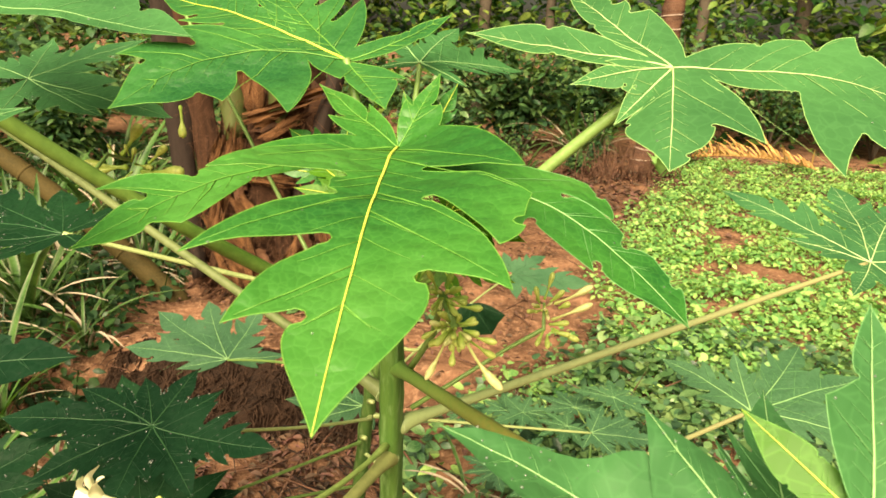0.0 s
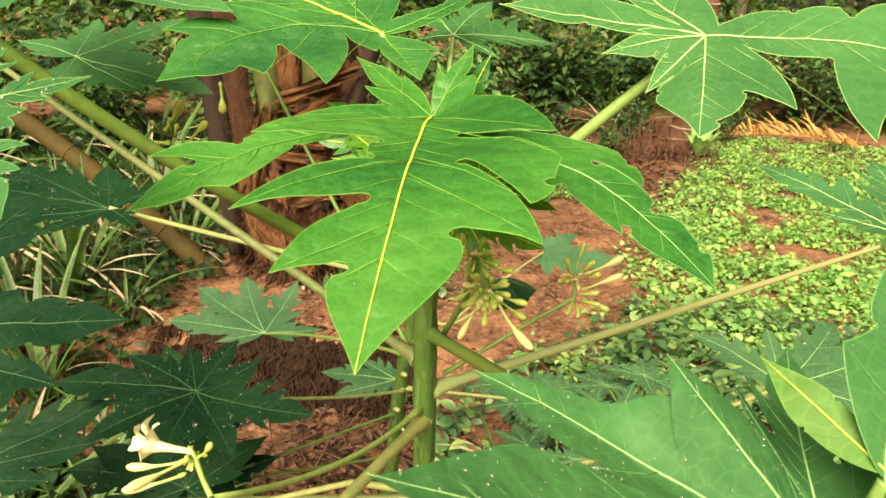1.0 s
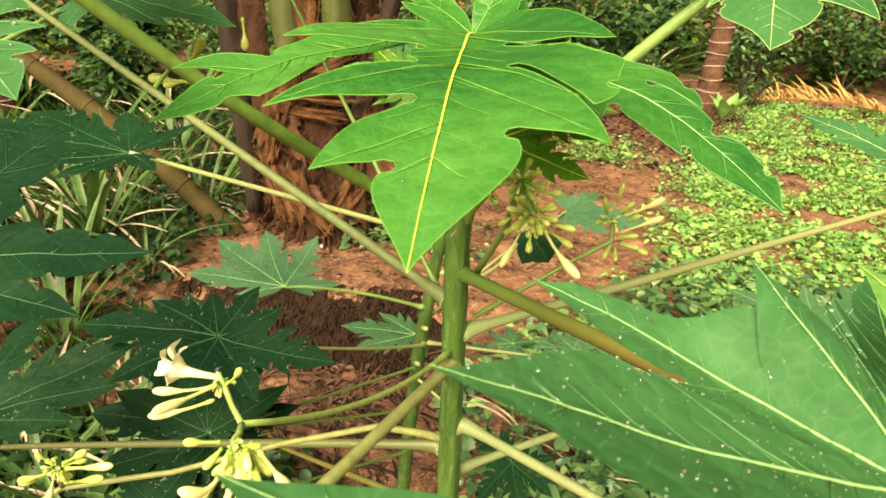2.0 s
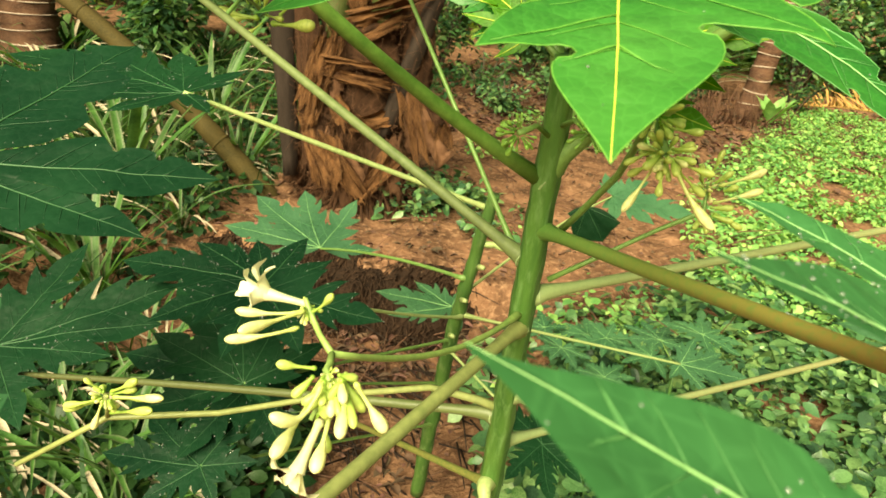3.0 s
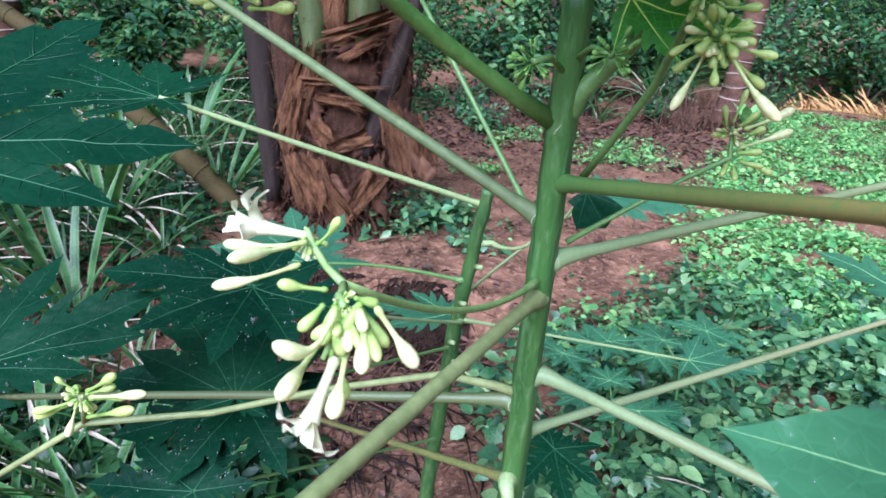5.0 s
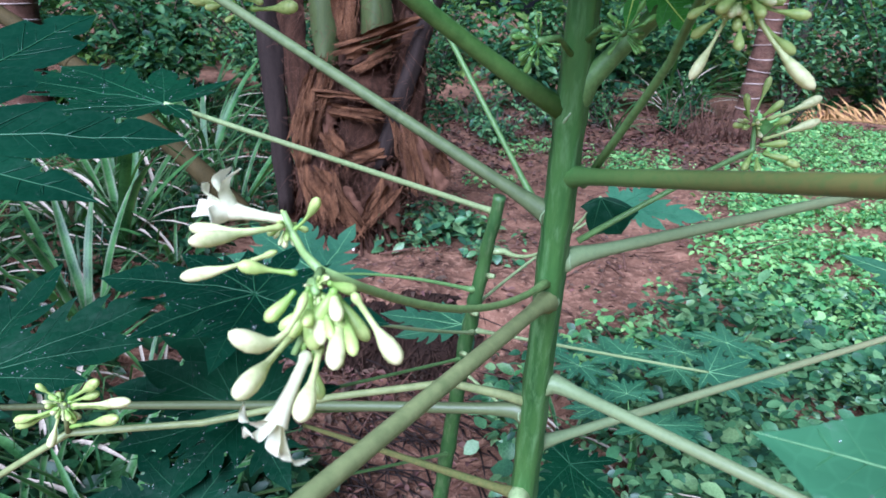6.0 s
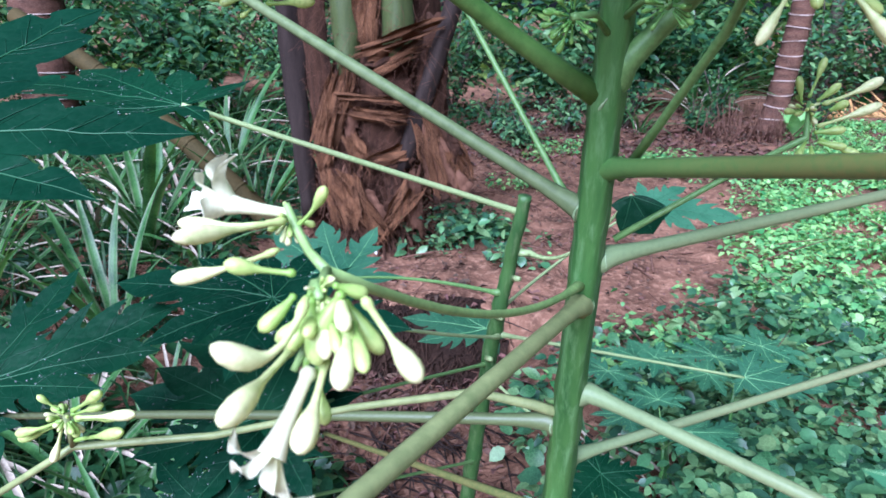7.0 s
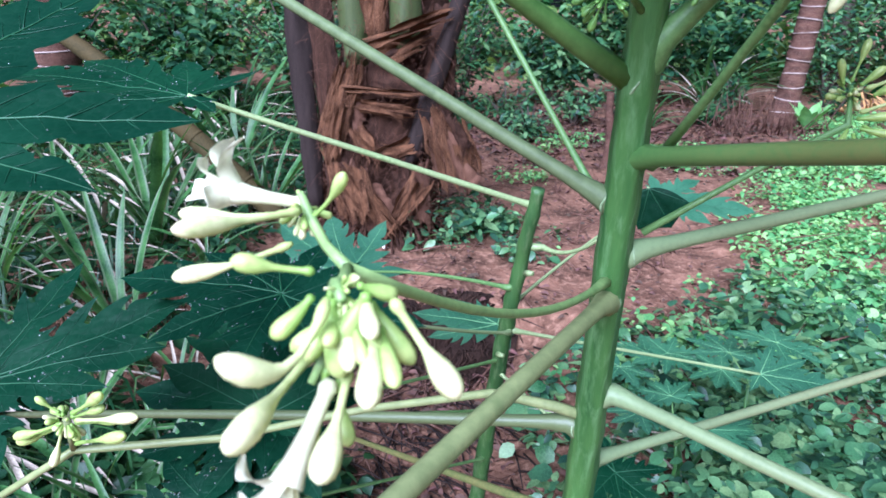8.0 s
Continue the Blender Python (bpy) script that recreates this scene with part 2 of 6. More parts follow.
COVER = foliage("creeping_ground_cover", (0.100, 0.27, 0.072), (0.235, 0.45, 0.150), 0.35, 0.45, 90, island=0.40)
COVER_DARK = foliage("broad_ground_cover", (0.022, 0.086, 0.030), (0.115, 0.250, 0.098), 0.3, 0.34, 90, island=0.6, specular=0.45)
SHRUB_LEAF = foliage("shrub_leaf", (0.008, 0.040, 0.014), (0.070, 0.172, 0.060), 0.35, 0.30, 60, island=0.6)
WOODS = foliage("woodland_leaf", (0.018, 0.062, 0.014), (0.080, 0.175, 0.036), 0.35, 0.45, 20, island=0.7)
WEED = foliage("dark_weed", (0.007, 0.033, 0.010), (0.022, 0.070, 0.020), 0.25, 0.42, 90, island=0.4)
STRAP = foliage("strap_leaf", (0.011, 0.052, 0.012), (0.066, 0.165, 0.042), 0.3, 0.4, 60, island=0.35)
STRAP_DRY = surface("dry_strap_leaf", (0.16, 0.125, 0.085), (0.42, 0.36, 0.27), 9, 90, 0.7, 0.4, 0.001, (1, 1, 0.15))
SCAR = surface("pale_leaf_scar", (0.10, 0.19, 0.065), (0.27, 0.34, 0.18), 120, 420, 0.6, 0.5, 0.0004)
LEAF_WET = foliage("wet_papaya_leaf", (0.045, 0.150, 0.066), (0.075, 0.215, 0.092), 0.22, 0.22, 110, vein=0.12, specular=0.75, quilt=0.3)
STRAP_PALE = foliage("pale_striped_leaf", (0.048, 0.094, 0.038), (0.125, 0.170, 0.086), 0.3, 0.45, 60, island=0.3)
PALM_FIBRE = surface("coconut_fibre", (0.020, 0.010, 0.006), (0.085, 0.040, 0.022), 6, 120, 0.9, 0.9, 0.012, (6, 6, 1.2), third=(0.145, 0.069, 0.040), specular=0.15)
PALM_PALE = surface("torn_pale_sheath", (0.055, 0.026, 0.015), (0.170, 0.083, 0.047), 5, 80, 0.8, 0.7, 0.005, (8, 8, 0.8), specular=0.2)
PALM_DARK = surface("dead_leaf_base", (0.011, 0.008, 0.0065), (0.030, 0.021, 0.017), 5, 90, 0.8, 0.7, 0.004, (8, 8, 0.8), specular=0.12)
PALM_STRAND, PALM_WRAP = (surface(n, (0.022, 0.009, 0.0045), (0.170, 0.078, 0.034), 5, 80, 0.85, 1.0, 0.007, way, third=(0.34, 0.175, 0.086), specular=0.12) for n, way in (("torn_sheath_fibre", (8, 8, 0.9)), ("wrapped_sheath_fibre", (0.9, 8, 8))))
PALM_TAN = surface("tan_leaf_base", (0.036, 0.017, 0.010), (0.120, 0.057, 0.032), 5, 80, 0.8, 0.7, 0.005, (8, 8, 0.8), specular=0.2)
PALM_GREEN = surface("green_leaf_base", (0.024, 0.040, 0.009), (0.056, 0.072, 0.019), 6, 90, 0.6, 0.4, 0.002, (8, 8, 0.8))
BARK = surface("ringed_bark", (0.045, 0.022, 0.015), (0.145, 0.072, 0.046), 7, 70, 0.85, 0.8, 0.006, (1, 1, 3), third=(0.20, 0.13, 0.095), specular=0.12)
BARK_DARK = surface("dark_bark", (0.035, 0.03, 0.022), (0.075, 0.06, 0.045), 5, 60, 0.9, 0.8, 0.006, specular=0.15)
RING = surface("bark_ring", (0.17, 0.125, 0.10), (0.40, 0.32, 0.27), 12, 90, 0.85, 0.6, 0.003, specular=0.2)
GRASS = foliage("grass_blade", (0.014, 0.05, 0.014), (0.036, 0.095, 0.025), 0.25, 0.45, 60, island=0.4)
DRY_FROND = surface("dry_yellow_frond", (0.30, 0.16, 0.05), (0.46, 0.28, 0.10), 6, 90, 0.7, 0.4, 0.002, island=0.3)
WATER = material("raindrop")[0]
WATER.node_tree.nodes["Principled BSDF"].inputs["Base Color"].default_value = (0.80, 0.88, 0.84, 1)
bsdf = WATER.node_tree.nodes["Principled BSDF"]
bsdf.inputs["Transmission Weight"].default_value, bsdf.inputs["IOR"].default_value, bsdf.inputs["Roughness"].default_value = 0.85, 1.33, 0.04


# ---- ground ----
def ground_height(x, y):
    z = 0.05 * noise.noise((x * 0.5, y * 0.5, 0.3)) + 0.022 * noise.noise((x * 3.1, y * 3.1, 1.7)) + 0.012 * noise.noise((x * 11, y * 11, 4.0)) + 0.006 * noise.noise((x * 31, y * 31, 4.0))
    # a low bank in front of the palm
    near = max(0.0, min(1.0, (2.50 + 0.16 * noise.noise((x * 2.2, 0, 7)) + 0.05 * noise.noise((x * 9, y * 9, 7)) - y) / 0.18))
    near = near * near * (3 - 2 * near)
    span = max(0.0, min(1.0, (x + 2.1) / 0.4)) * max(0.0, min(1.0, (0.15 - x) / 0.5))
    z -= 0.20 * near * span
    return z


def spaced(limit, n, dense):
    u = np.linspace(-1, 1, n)
    return np.sinh(u * dense) / np.sinh(dense) * limit


gx, gy = spaced(90, 320, 5.6) - 0.3, spaced(90, 320, 5.6) + 2.4
verts = [(x, y, ground_height(x, y)) for y in gy for x in gx]
n = len(gx)
faces = [(j * n + i, j * n + i + 1, (j + 1) * n + i + 1, (j + 1) * n + i) for j in range(len(gy) - 1) for i in range(n - 1)]
tagged(new("ground", mesh_of("ground", verts, faces, SOIL)), "bare reddish-brown soil, damp and uneven, with a low bank", "ground", kind="structure")


# ---- the papaya leaf ----
class LeafShape:
    """A hand-shaped blade: lobes round a junction, each cut again into pointed teeth."""

    def __init__(self, junction, normal, tips, seed, bow=0.10, fold=0.10, web=0.24, teeth=None, spread=0.9, width=1.0, wave=0.02, cuts=None, slits=()):
        self.rng = random.Random(seed)
        self.j, self.n = Vector(junction), Vector(normal).normalized()
        middle = Vector(max(tips, key=lambda v: Vector(v).length))
        self.e1 = (middle - self.n * middle.dot(self.n)).normalized()
        self.e2 = self.n.cross(self.e1)
        self.lobes = []
        for k, tip in enumerate(tips):
            v = Vector(tip)
            x, y, h = v.dot(self.e1), v.dot(self.e2), v.dot(self.n)
            r = math.hypot(x, y)
            self.lobes.append((math.atan2(y, x), r, h / r, (teeth or {}).get(k)))
        self.lobes.sort(key=lambda q: q[0])
        self.bow, self.fold, self.web, self.spread, self.width, self.wave = bow, fold, web, spread, width, wave
        self.size = max(q[1] for q in self.lobes)
        self.seed = seed
        self.cuts, self.slits = cuts or {}, slits

    def lift(self, x, y, k):
        """Height of lobe k over the leaf's plane; lobes run into one another near the junction and past a slit keep to their own slope."""
        r, a = math.hypot(x, y), math.atan2(y, x)
        q = self.lobes
        turn = math.atan2(math.sin(a - q[k][0]), math.cos(a - q[k][0]))
        side = 1 if turn > 0 else -1
        slope = q[k][2]
        if 0 <= k + side < len(q):
            gap = k if side > 0 else k - 1
            f = min(1.0, abs(turn) / max(1e-6, abs(q[k + side][0] - q[k][0])))
            if gap in self.slits:
                reach = self.cuts[gap][0]
                held = min(f, 0.12)
                near = max(0.0, min(1.0, (r - reach) / (0.9 * reach)))
                f += (held - f) * near * near * (3 - 2 * near)
            slope += (q[k + side][2] - slope) * f * f * (3 - 2 * f)
        u = r / self.size
        h = slope * r + self.bow * r * (1 - u)
        h += self.wave * self.size * noise.noise((x / self.size * 3.2 + self.seed * 3.7, y / self.size * 3.2, 0.5))
        h += 0.006 * self.size * noise.noise((x / self.size * 11 + self.seed, y / self.size * 11, 0.5))
        near = min(abs(turn), abs(self.half_angle(k, side)))
        h += self.fold * min(r * math.sin(min(near, 1.5)), 0.2 * self.size)
        return h

    def at(self, x, y, above=0.0, k=0):
        return self.j + self.e1 * x + self.e2 * y + self.n * (self.lift(x, y, k) + above)

    def half_angle(self, k, side):
        q = self.lobes
        if side > 0:
            return (q[k + 1][0] - q[k][0]) / 2 if k + 1 < len(q) else self.spread
        return (q[k][0] - q[k - 1][0]) / 2 if k > 0 else self.spread

    def default_teeth(self, relative):
        """Sinus and tip of each tooth, then the last sinus, in parts of the lobe's length."""
        rr, f = self.rng, self.width
        j = lambda c, d=0.025: c + rr.uniform(-d, d)
        if relative < 0.55:
            return [(0.34, 0.13 * f, j(0.56), j(0.22, 0.03) * f), (j(0.52), 0.11 * f)]
        if relative < 0.8:
            return [(0.28, 0.12 * f, j(0.47), j(0.29, 0.03) * f), (j(0.42), 0.10 * f, j(0.66), j(0.21, 0.03) * f), (j(0.62), 0.085 * f)]
        return [(0.24, 0.11 * f, j(0.40), j(0.27, 0.03) * f), (j(0.36), 0.095 * f, j(0.58), j(0.25, 0.03) * f), (j(0.53), 0.09 * f, j(0.74), j(0.17, 0.03) * f), (j(0.70), 0.08 * f)]

    def side_outline(self, k, side, teeth, notch, free):
        """Edge of one side of a lobe from the notch to just before the tip: round sinuses, pointed teeth."""
        half = self.half_angle(k, side)
        cap = lambda s, w: min(w, s * math.tan(half) * 0.94) if not free and half < 1.3 and s > notch[0] * 0.6 else w
        out = []

        def bow(p, q, bulge, n):
            d = (q[0] - p[0], q[1] - p[1])
            c = ((p[0] + q[0]) / 2 - d[1] * bulge, (p[1] + q[1]) / 2 + d[0] * bulge)
            for i in range(n):
                u = i / n
                out.append(((1 - u) ** 2 * p[0] + 2 * u * (1 - u) * c[0] + u * u * q[0], (1 - u) ** 2 * p[1] + 2 * u * (1 - u) * c[1] + u * u * q[1]))

        here = notch
        for i, tooth in enumerate(teeth):
            r = 0.017 if i else 0.0
            if i:
                sinus = (tooth[0], cap(tooth[0], tooth[1]))
                bow(here, (sinus[0] - r, sinus[1] + r), -0.06, 7)
                for ang in (0.0, 0.8, 1.57, 2.3, 3.1):
                    out.append((sinus[0] - r * math.cos(ang), sinus[1] + r - r * math.sin(ang) * 1.2))
                here = (sinus[0] + r, sinus[1] + r)
            if len(tooth) == 4:
                tip = (tooth[2], cap(tooth[2], tooth[3]))
                bow(here, tip, 0.17, 9)
                here = tip
        full = 0.040 * min(1.0, (1 - here[0]) / 0.30) if teeth else 0.12
        c1 = (here[0] + 0.28 * (1 - here[0]), here[1] + full * self.width)
        c2 = (here[0] + 0.72 * (1 - here[0]), 0.45 * full * self.width + 0.08 * here[1])
        for i in range(12):
            u = i / 12
            out.append(tuple((1 - u) ** 3 * here[j] + 3 * u * (1 - u) ** 2 * c1[j] + 3 * u * u * (1 - u) * c2[j] + u ** 3 * (1.0, 0.0)[j] for j in (0, 1)))
        return out

    def build(self, blade_material, vein_material, name, parent, label="", drops=0, vein=0.0016, rows=44, bright=0, rim=0.0, drop=1.0):
        rr = self.rng
        outlines, vein_pieces, side_veins = [], [], []
        count = len(self.lobes)
        notches = []
        for k, ((a0, l0, _, _), (a1, l1, _, _)) in enumerate(zip(self.lobes, self.lobes[1:])):
            r, f = self.cuts.get(k, (self.web * min(l0, l1) * rr.uniform(0.9, 1.1), 0.5))
            a = a0 + (a1 - a0) * f
            notches.append((r * math.cos(a), r * math.sin(a)))
        longest = max(q[1] for q in self.lobes)
        for k, (azimuth, length, slope, given) in enumerate(self.lobes):
            ca, sa = math.cos(azimuth), math.sin(azimuth)
            curl = given[2] if given and len(given) > 2 else rr.uniform(-0.03, 0.03)
            mid = lambda s: curl * math.sin(math.pi * min(1.0, max(0.0, s)))
            place = lambda s, w, side: (length * (s * ca - (mid(s) + side * w) * sa), length * (s * sa + (mid(s) + side * w) * ca))
            sides = {}
            for side in (-1, 1):
                if given is not None:
                    teeth = given[0] if side > 0 else given[1]
                else:
                    teeth = self.default_teeth(length / longest)
                at_end = (side > 0 and k == count - 1) or (side < 0 and k == 0)
                if at_end:
                    notch = (0.02, 0.015)
                else:
                    x, y = notches[k if side > 0 else k - 1]
                    along = (x * ca + y * sa) / length
                    notch = (along, side * ((-x * sa + y * ca) / length - mid(along)))
                edge = self.side_outline(k, side, teeth, notch, given is not None)
                sides[side] = [place(s, w, side) for s, w in edge]
                lines = [(t[2], t[3]) for t in teeth if len(t) == 4] + [(0.84, 0.05)]
                for s0, w0 in lines:
                    foot = max(0.04, s0 - 0.95 * w0)
                    pts = [place(foot + (s0 - foot) * u, w0 * u * (1 + 0.10 * (1 - u)), side) for u in (0.0, 0.22, 0.46, 0.70, 0.90)]
                    side_veins.append(tube([self.at(x, y, 0.00045, k) for x, y in pts], [vein * 0.30 * (1 - 0.75 * u) for u in (0, 0.25, 0.5, 0.75, 0.95)], 4))
                for i in range(9):
                    s0 = 0.14 + 0.082 * i + rr.uniform(-0.01, 0.01)
                    w0 = min(0.085 * self.width, (1 - s0) * 0.30, s0 * math.tan(min(1.2, self.half_angle(k, side))) * 0.7)
                    pts = [place(s0 + 0.75 * w0 * u, w0 * u, side) for u in (0.0, 0.35, 0.7, 1.0)]
                    side_veins.append(tube([self.at(x, y, 0.00040, k) for x, y in pts], [vein * 0.15 * (1 - 0.7 * u) for u in (0, 0.35, 0.7, 1.0)], 4))
            outlines.append(sides[-1] + [place(1.0, 0.0, 1)] + sides[1][::-1])
            ss = [i / 24 for i in range(25)]
            strong = 1.0 if not bright or length == longest else 0.5
            piece = tube([self.at(*place(s, 0.0, 1), 0.0006, k) for s in ss], [vein * 0.8 * strong * (1 - 0.85 * s) for s in ss], 5)
            vein_pieces.append((piece, vein_material if strong == 1.0 else SIDE_VEINS[vein_material.name]))
        step = self.size / rows * 1.5
        verts, faces, rims = [], [], []
        for k, outline in enumerate(outlines):
            clean = []
            for p in outline:
                if not clean or math.hypot(p[0] - clean[-1][0], p[1] - clean[-1][1]) > 0.0004:
                    clean.append(p)
            rims.append([self.at(x, y, 0.0, k) for x, y in clean])
            # back to the junction along the line shared with the next lobe
            spoke = lambda p: [(p[0] * i / 6, p[1] * i / 6) for i in range(1, 6)]
            loop = [(0.0, 0.0)] + spoke(clean[0]) + clean + spoke(clean[-1])[::-1]
            points = [Vector(p) for p in loop]
            xs, ys = [p[0] for p in loop], [p[1] for p in loop]
            row, y = 0, min(ys)
            while y < max(ys):
                x = min(xs) + (step / 2 if row % 2 else 0)
                while x < max(xs):
                    points.append(Vector((x + rr.uniform(-0.15, 0.15) * step, y + rr.uniform(-0.15, 0.15) * step)))
                    x += step
                y += step * 0.87
                row += 1
            flat, _, triangles, _, _, _ = geometry.delaunay_2d_cdt(points, [], [list(range(len(loop)))], 1, 1e-6)
            used = sorted({i for t in triangles for i in t})
            index = {v: len(verts) + i for i, v in enumerate(used)}
            verts += [self.at(flat[v].x, flat[v].y, 0.0, k) for v in used]
            faces += [tuple(index[i] for i in t) for t in triangles]
        me = mesh_of(name, verts, faces, blade_material)
        bm = bmesh.new()
        bm.from_mesh(me)
        bmesh.ops.remove_doubles(bm, verts=bm.verts, dist=0.0003)
        bmesh.ops.recalc_face_normals(bm, faces=bm.faces)
        bm.to_mesh(me)
        bm.free()
        blade = part(name, me, parent, label)
        for piece, mat in vein_pieces:
            part("midrib", mesh_of("midrib", *piece, mat), blade)
        part("side_vein", mesh_of("side_vein", *join(side_veins), SIDE_VEINS[vein_material.name]), blade, kind="stuff")
        if rim:
            part("margin", mesh_of("margin", *join([tube(line, [rim] * len(line), 4) for line in rims]), SIDE_VEINS[vein_material.name]), blade)
        if drops:
            spots = [v + self.n * 0.0003 for v in rr.sample(verts, min(len(verts), drops * 2 * count))]
            part("raindrop", mesh_of("raindrop", *bead(spots, self.n, self.rng, drop), WATER), blade, kind="stuff")
        return blade


def bead(spots, normal, rng, drop=1.0):
    pieces = []
    side = normal.orthogonal().normalized()
    other = normal.cross(side)
    for p in spots:
        r = drop * rng.choice((0.00015, 0.0002, 0.0002, 0.0003, 0.0003, 0.0004, 0.0005, 0.0006))
        verts, faces = [], []
        for ring, (h, w) in enumerate(((0.0, 1.0), (0.45, 0.8), (0.75, 0.4))):
            verts += [p + normal * r * h + (side * math.cos(a) + other * math.sin(a)) * r * w for a in [math.pi * 2 * i / 6 for i in range(6)]]
        verts.append(p + normal * r * 0.82)
        for ring in (0, 6):
            faces += [(ring + i, ring + (i + 1) % 6, ring + 6 + (i + 1) % 6, ring + 6 + i) for i in range(6)]
        faces += [(12 + i, 12 + (i + 1) % 6, 18) for i in range(6)]
        pieces.append((verts, faces))
    return join(pieces)


def petiole(parent, base, end, thick, thin, mat, sag=0.0, side=(0, 0, 0), name="petiole", label="", swell=1.6, axis=None):
    path = curve_path(base, end, sag, 60, side)
    radii = [0.72 * (thick + (thin - thick) * i / 60) * (1 + (swell - 1) * math.exp(-(i * (path[1] - path[0]).length / 0.016) ** 1.4)) for i in range(61)]
    if axis is not None:
        path.insert(0, path[0].lerp(Vector(axis), 0.5))
        path.insert(0, Vector(axis))
        radii = [radii[0] * 0.7, radii[0] * 1.2] + radii
    return part(name, mesh_of(name, *tube(path, radii, 10), mat, along=[i / (len(path) - 1) for i in range(len(path)) for _ in range(10)]), parent, label)


# ---- flowers ----
def flower_bud(parent, base, tip, mat, fat=1.0, bend=0.0, name="flower_bud", via=None):
    """A slender tube that ends in a club, or a stout bud, with a small calyx at its foot."""
    base, tip = Vector(base), Vector(tip)
    length = (tip - base).length
    prof = ((0.0, 0.030), (0.05, 0.062), (0.10, 0.060), (0.14, 0.042), (0.35, 0.038), (0.50, 0.046), (0.60, 0.076), (0.70, 0.110), (0.82, 0.124), (0.91, 0.110), (0.965, 0.074), (0.99, 0.038), (1.0, 0.008))
    if fat > 1.3:
        prof = ((0.0, 0.030), (0.05, 0.060), (0.10, 0.056), (0.15, 0.050), (0.26, 0.066), (0.38, 0.086), (0.50, 0.104), (0.62, 0.117), (0.75, 0.124), (0.87, 0.112), (0.95, 0.076), (0.985, 0.042), (1.0, 0.008))
    side = Vector((rnd(-1, 1), rnd(-1, 1), -0.6)) * bend * length
    path = [base.lerp(tip, q) + side * q * (1 - q) for q, _ in prof]
    if via is not None:
        path = [base * (1 - q) ** 2 + Vector(via) * 2 * q * (1 - q) + tip * q * q for q, _ in prof]
        length *= 1.25
    radii = [max(0.0004, length * r * fat * 0.80) for _, r in prof]
    verts, faces = tube(path, radii, 14)
    along = [q for q, _ in prof for _ in range(14)]
    for i, v in enumerate(verts):
        c = path[i // 14]
        verts[i] = c + (v - c) * (1 + 0.05 * math.cos(5 * 2 * math.pi * (i % 14) / 14) * along[i])
    return part(name, mesh_of(name, verts, faces, mat, along=along), parent)


def petal(verts, faces, along, mouth, tip, d, width, ruffle, seed):
    """A narrow petal from the tube's mouth to its tip, bowed outwards, cupped, with a ruffled edge that curls back."""
    rng = random.Random(seed)
    way = tip - mouth
    across_way = way.cross(d)
    across_way = across_way.normalized() if across_way.length > 1e-6 else way.orthogonal().normalized()
    out = across_way.cross(way).normalized()
    n0, rows, cols = len(verts), 12, 7
    for i in range(rows + 1):
        q = i / rows
        p = mouth + way * q + d * way.length * 0.28 * math.sin(math.pi * q) - out * way.length * 0.10 * max(0.0, q - 0.7) * 3
        w = width * (0.45 + 0.75 * math.sin(math.pi * min(1.0, 0.12 + 0.80 * q))) * (1 - 0.75 * max(0.0, q - 0.82) / 0.18)
        turn = rng.uniform(-0.12, 0.12)
        for j in range(cols):
            u = j / (cols - 1) * 2 - 1
            cup = (u * u - 0.4) * w * 0.55 * (1 - 0.7 * q) + ruffle * math.sin(9 * q + 4 * u + seed) * abs(u) * q
            verts.append(p + across_way * w * (u + turn * q) + out * cup)
            along.append(0.55 + 0.45 * q)
    for i in range(rows):
        for j in range(cols - 1):
            q = n0 + i * cols + j
            faces.append((q, q + 1, q + cols + 1, q + cols))


def open_flower(parent, base, mouth, tips, width=0.0034, seed=0):
    """A slender tube that opens into narrow petals, curled and ruffled."""
    base, mouth = Vector(base), Vector(mouth)
    d = (mouth - base).normalized()
    prof = ((0.0, 0.0016), (0.08, 0.0024), (0.16, 0.0018), (0.5, 0.0021), (0.8, 0.0029), (1.0, 0.0040))
    verts, faces = tube([base.lerp(mouth, q) for q, _ in prof], [r for _, r in prof], 12)
    faces.pop()
    along = [q * 0.6 for q, _ in prof for _ in range(12)]
    for k, tip in enumerate(tips):
        tip = Vector(tip)
        petal(verts, faces, along, mouth - d * 0.002 + (tip - mouth).normalized() * 0.0018, tip, d, width, 0.0011, seed + k)
    return part("open_flower", mesh_of("open_flower", verts, faces, PETAL, along=along), parent)


def cluster(parent, stalk, radii, mat, buds, young=BUD_YOUNG, name="flower_stalk", label="branched green stalk crowded with flower buds"):
    """A stalk with buds: (base, tip, ripe, fat)."""
    ob = part(name, mesh_of(name, *join([tube(p, r, 7) for p, r in zip(stalk, radii)]), mat), parent, label)
    for base, tip, ripe, fat in buds:
        flower_bud(ob, base, tip, BUD_RIPE if ripe else young, fat, rnd(0.05, 0.2))
    return ob


# ---- the flowering papaya ----
STEM_AT = Vector((0.0185, 0.446, 0.992))
STEM_WAY = Vector((0.009, -0.172, 0.985))


def on_stem(z):
    return STEM_AT + STEM_WAY * ((z - STEM_AT.z) / STEM_WAY.z)


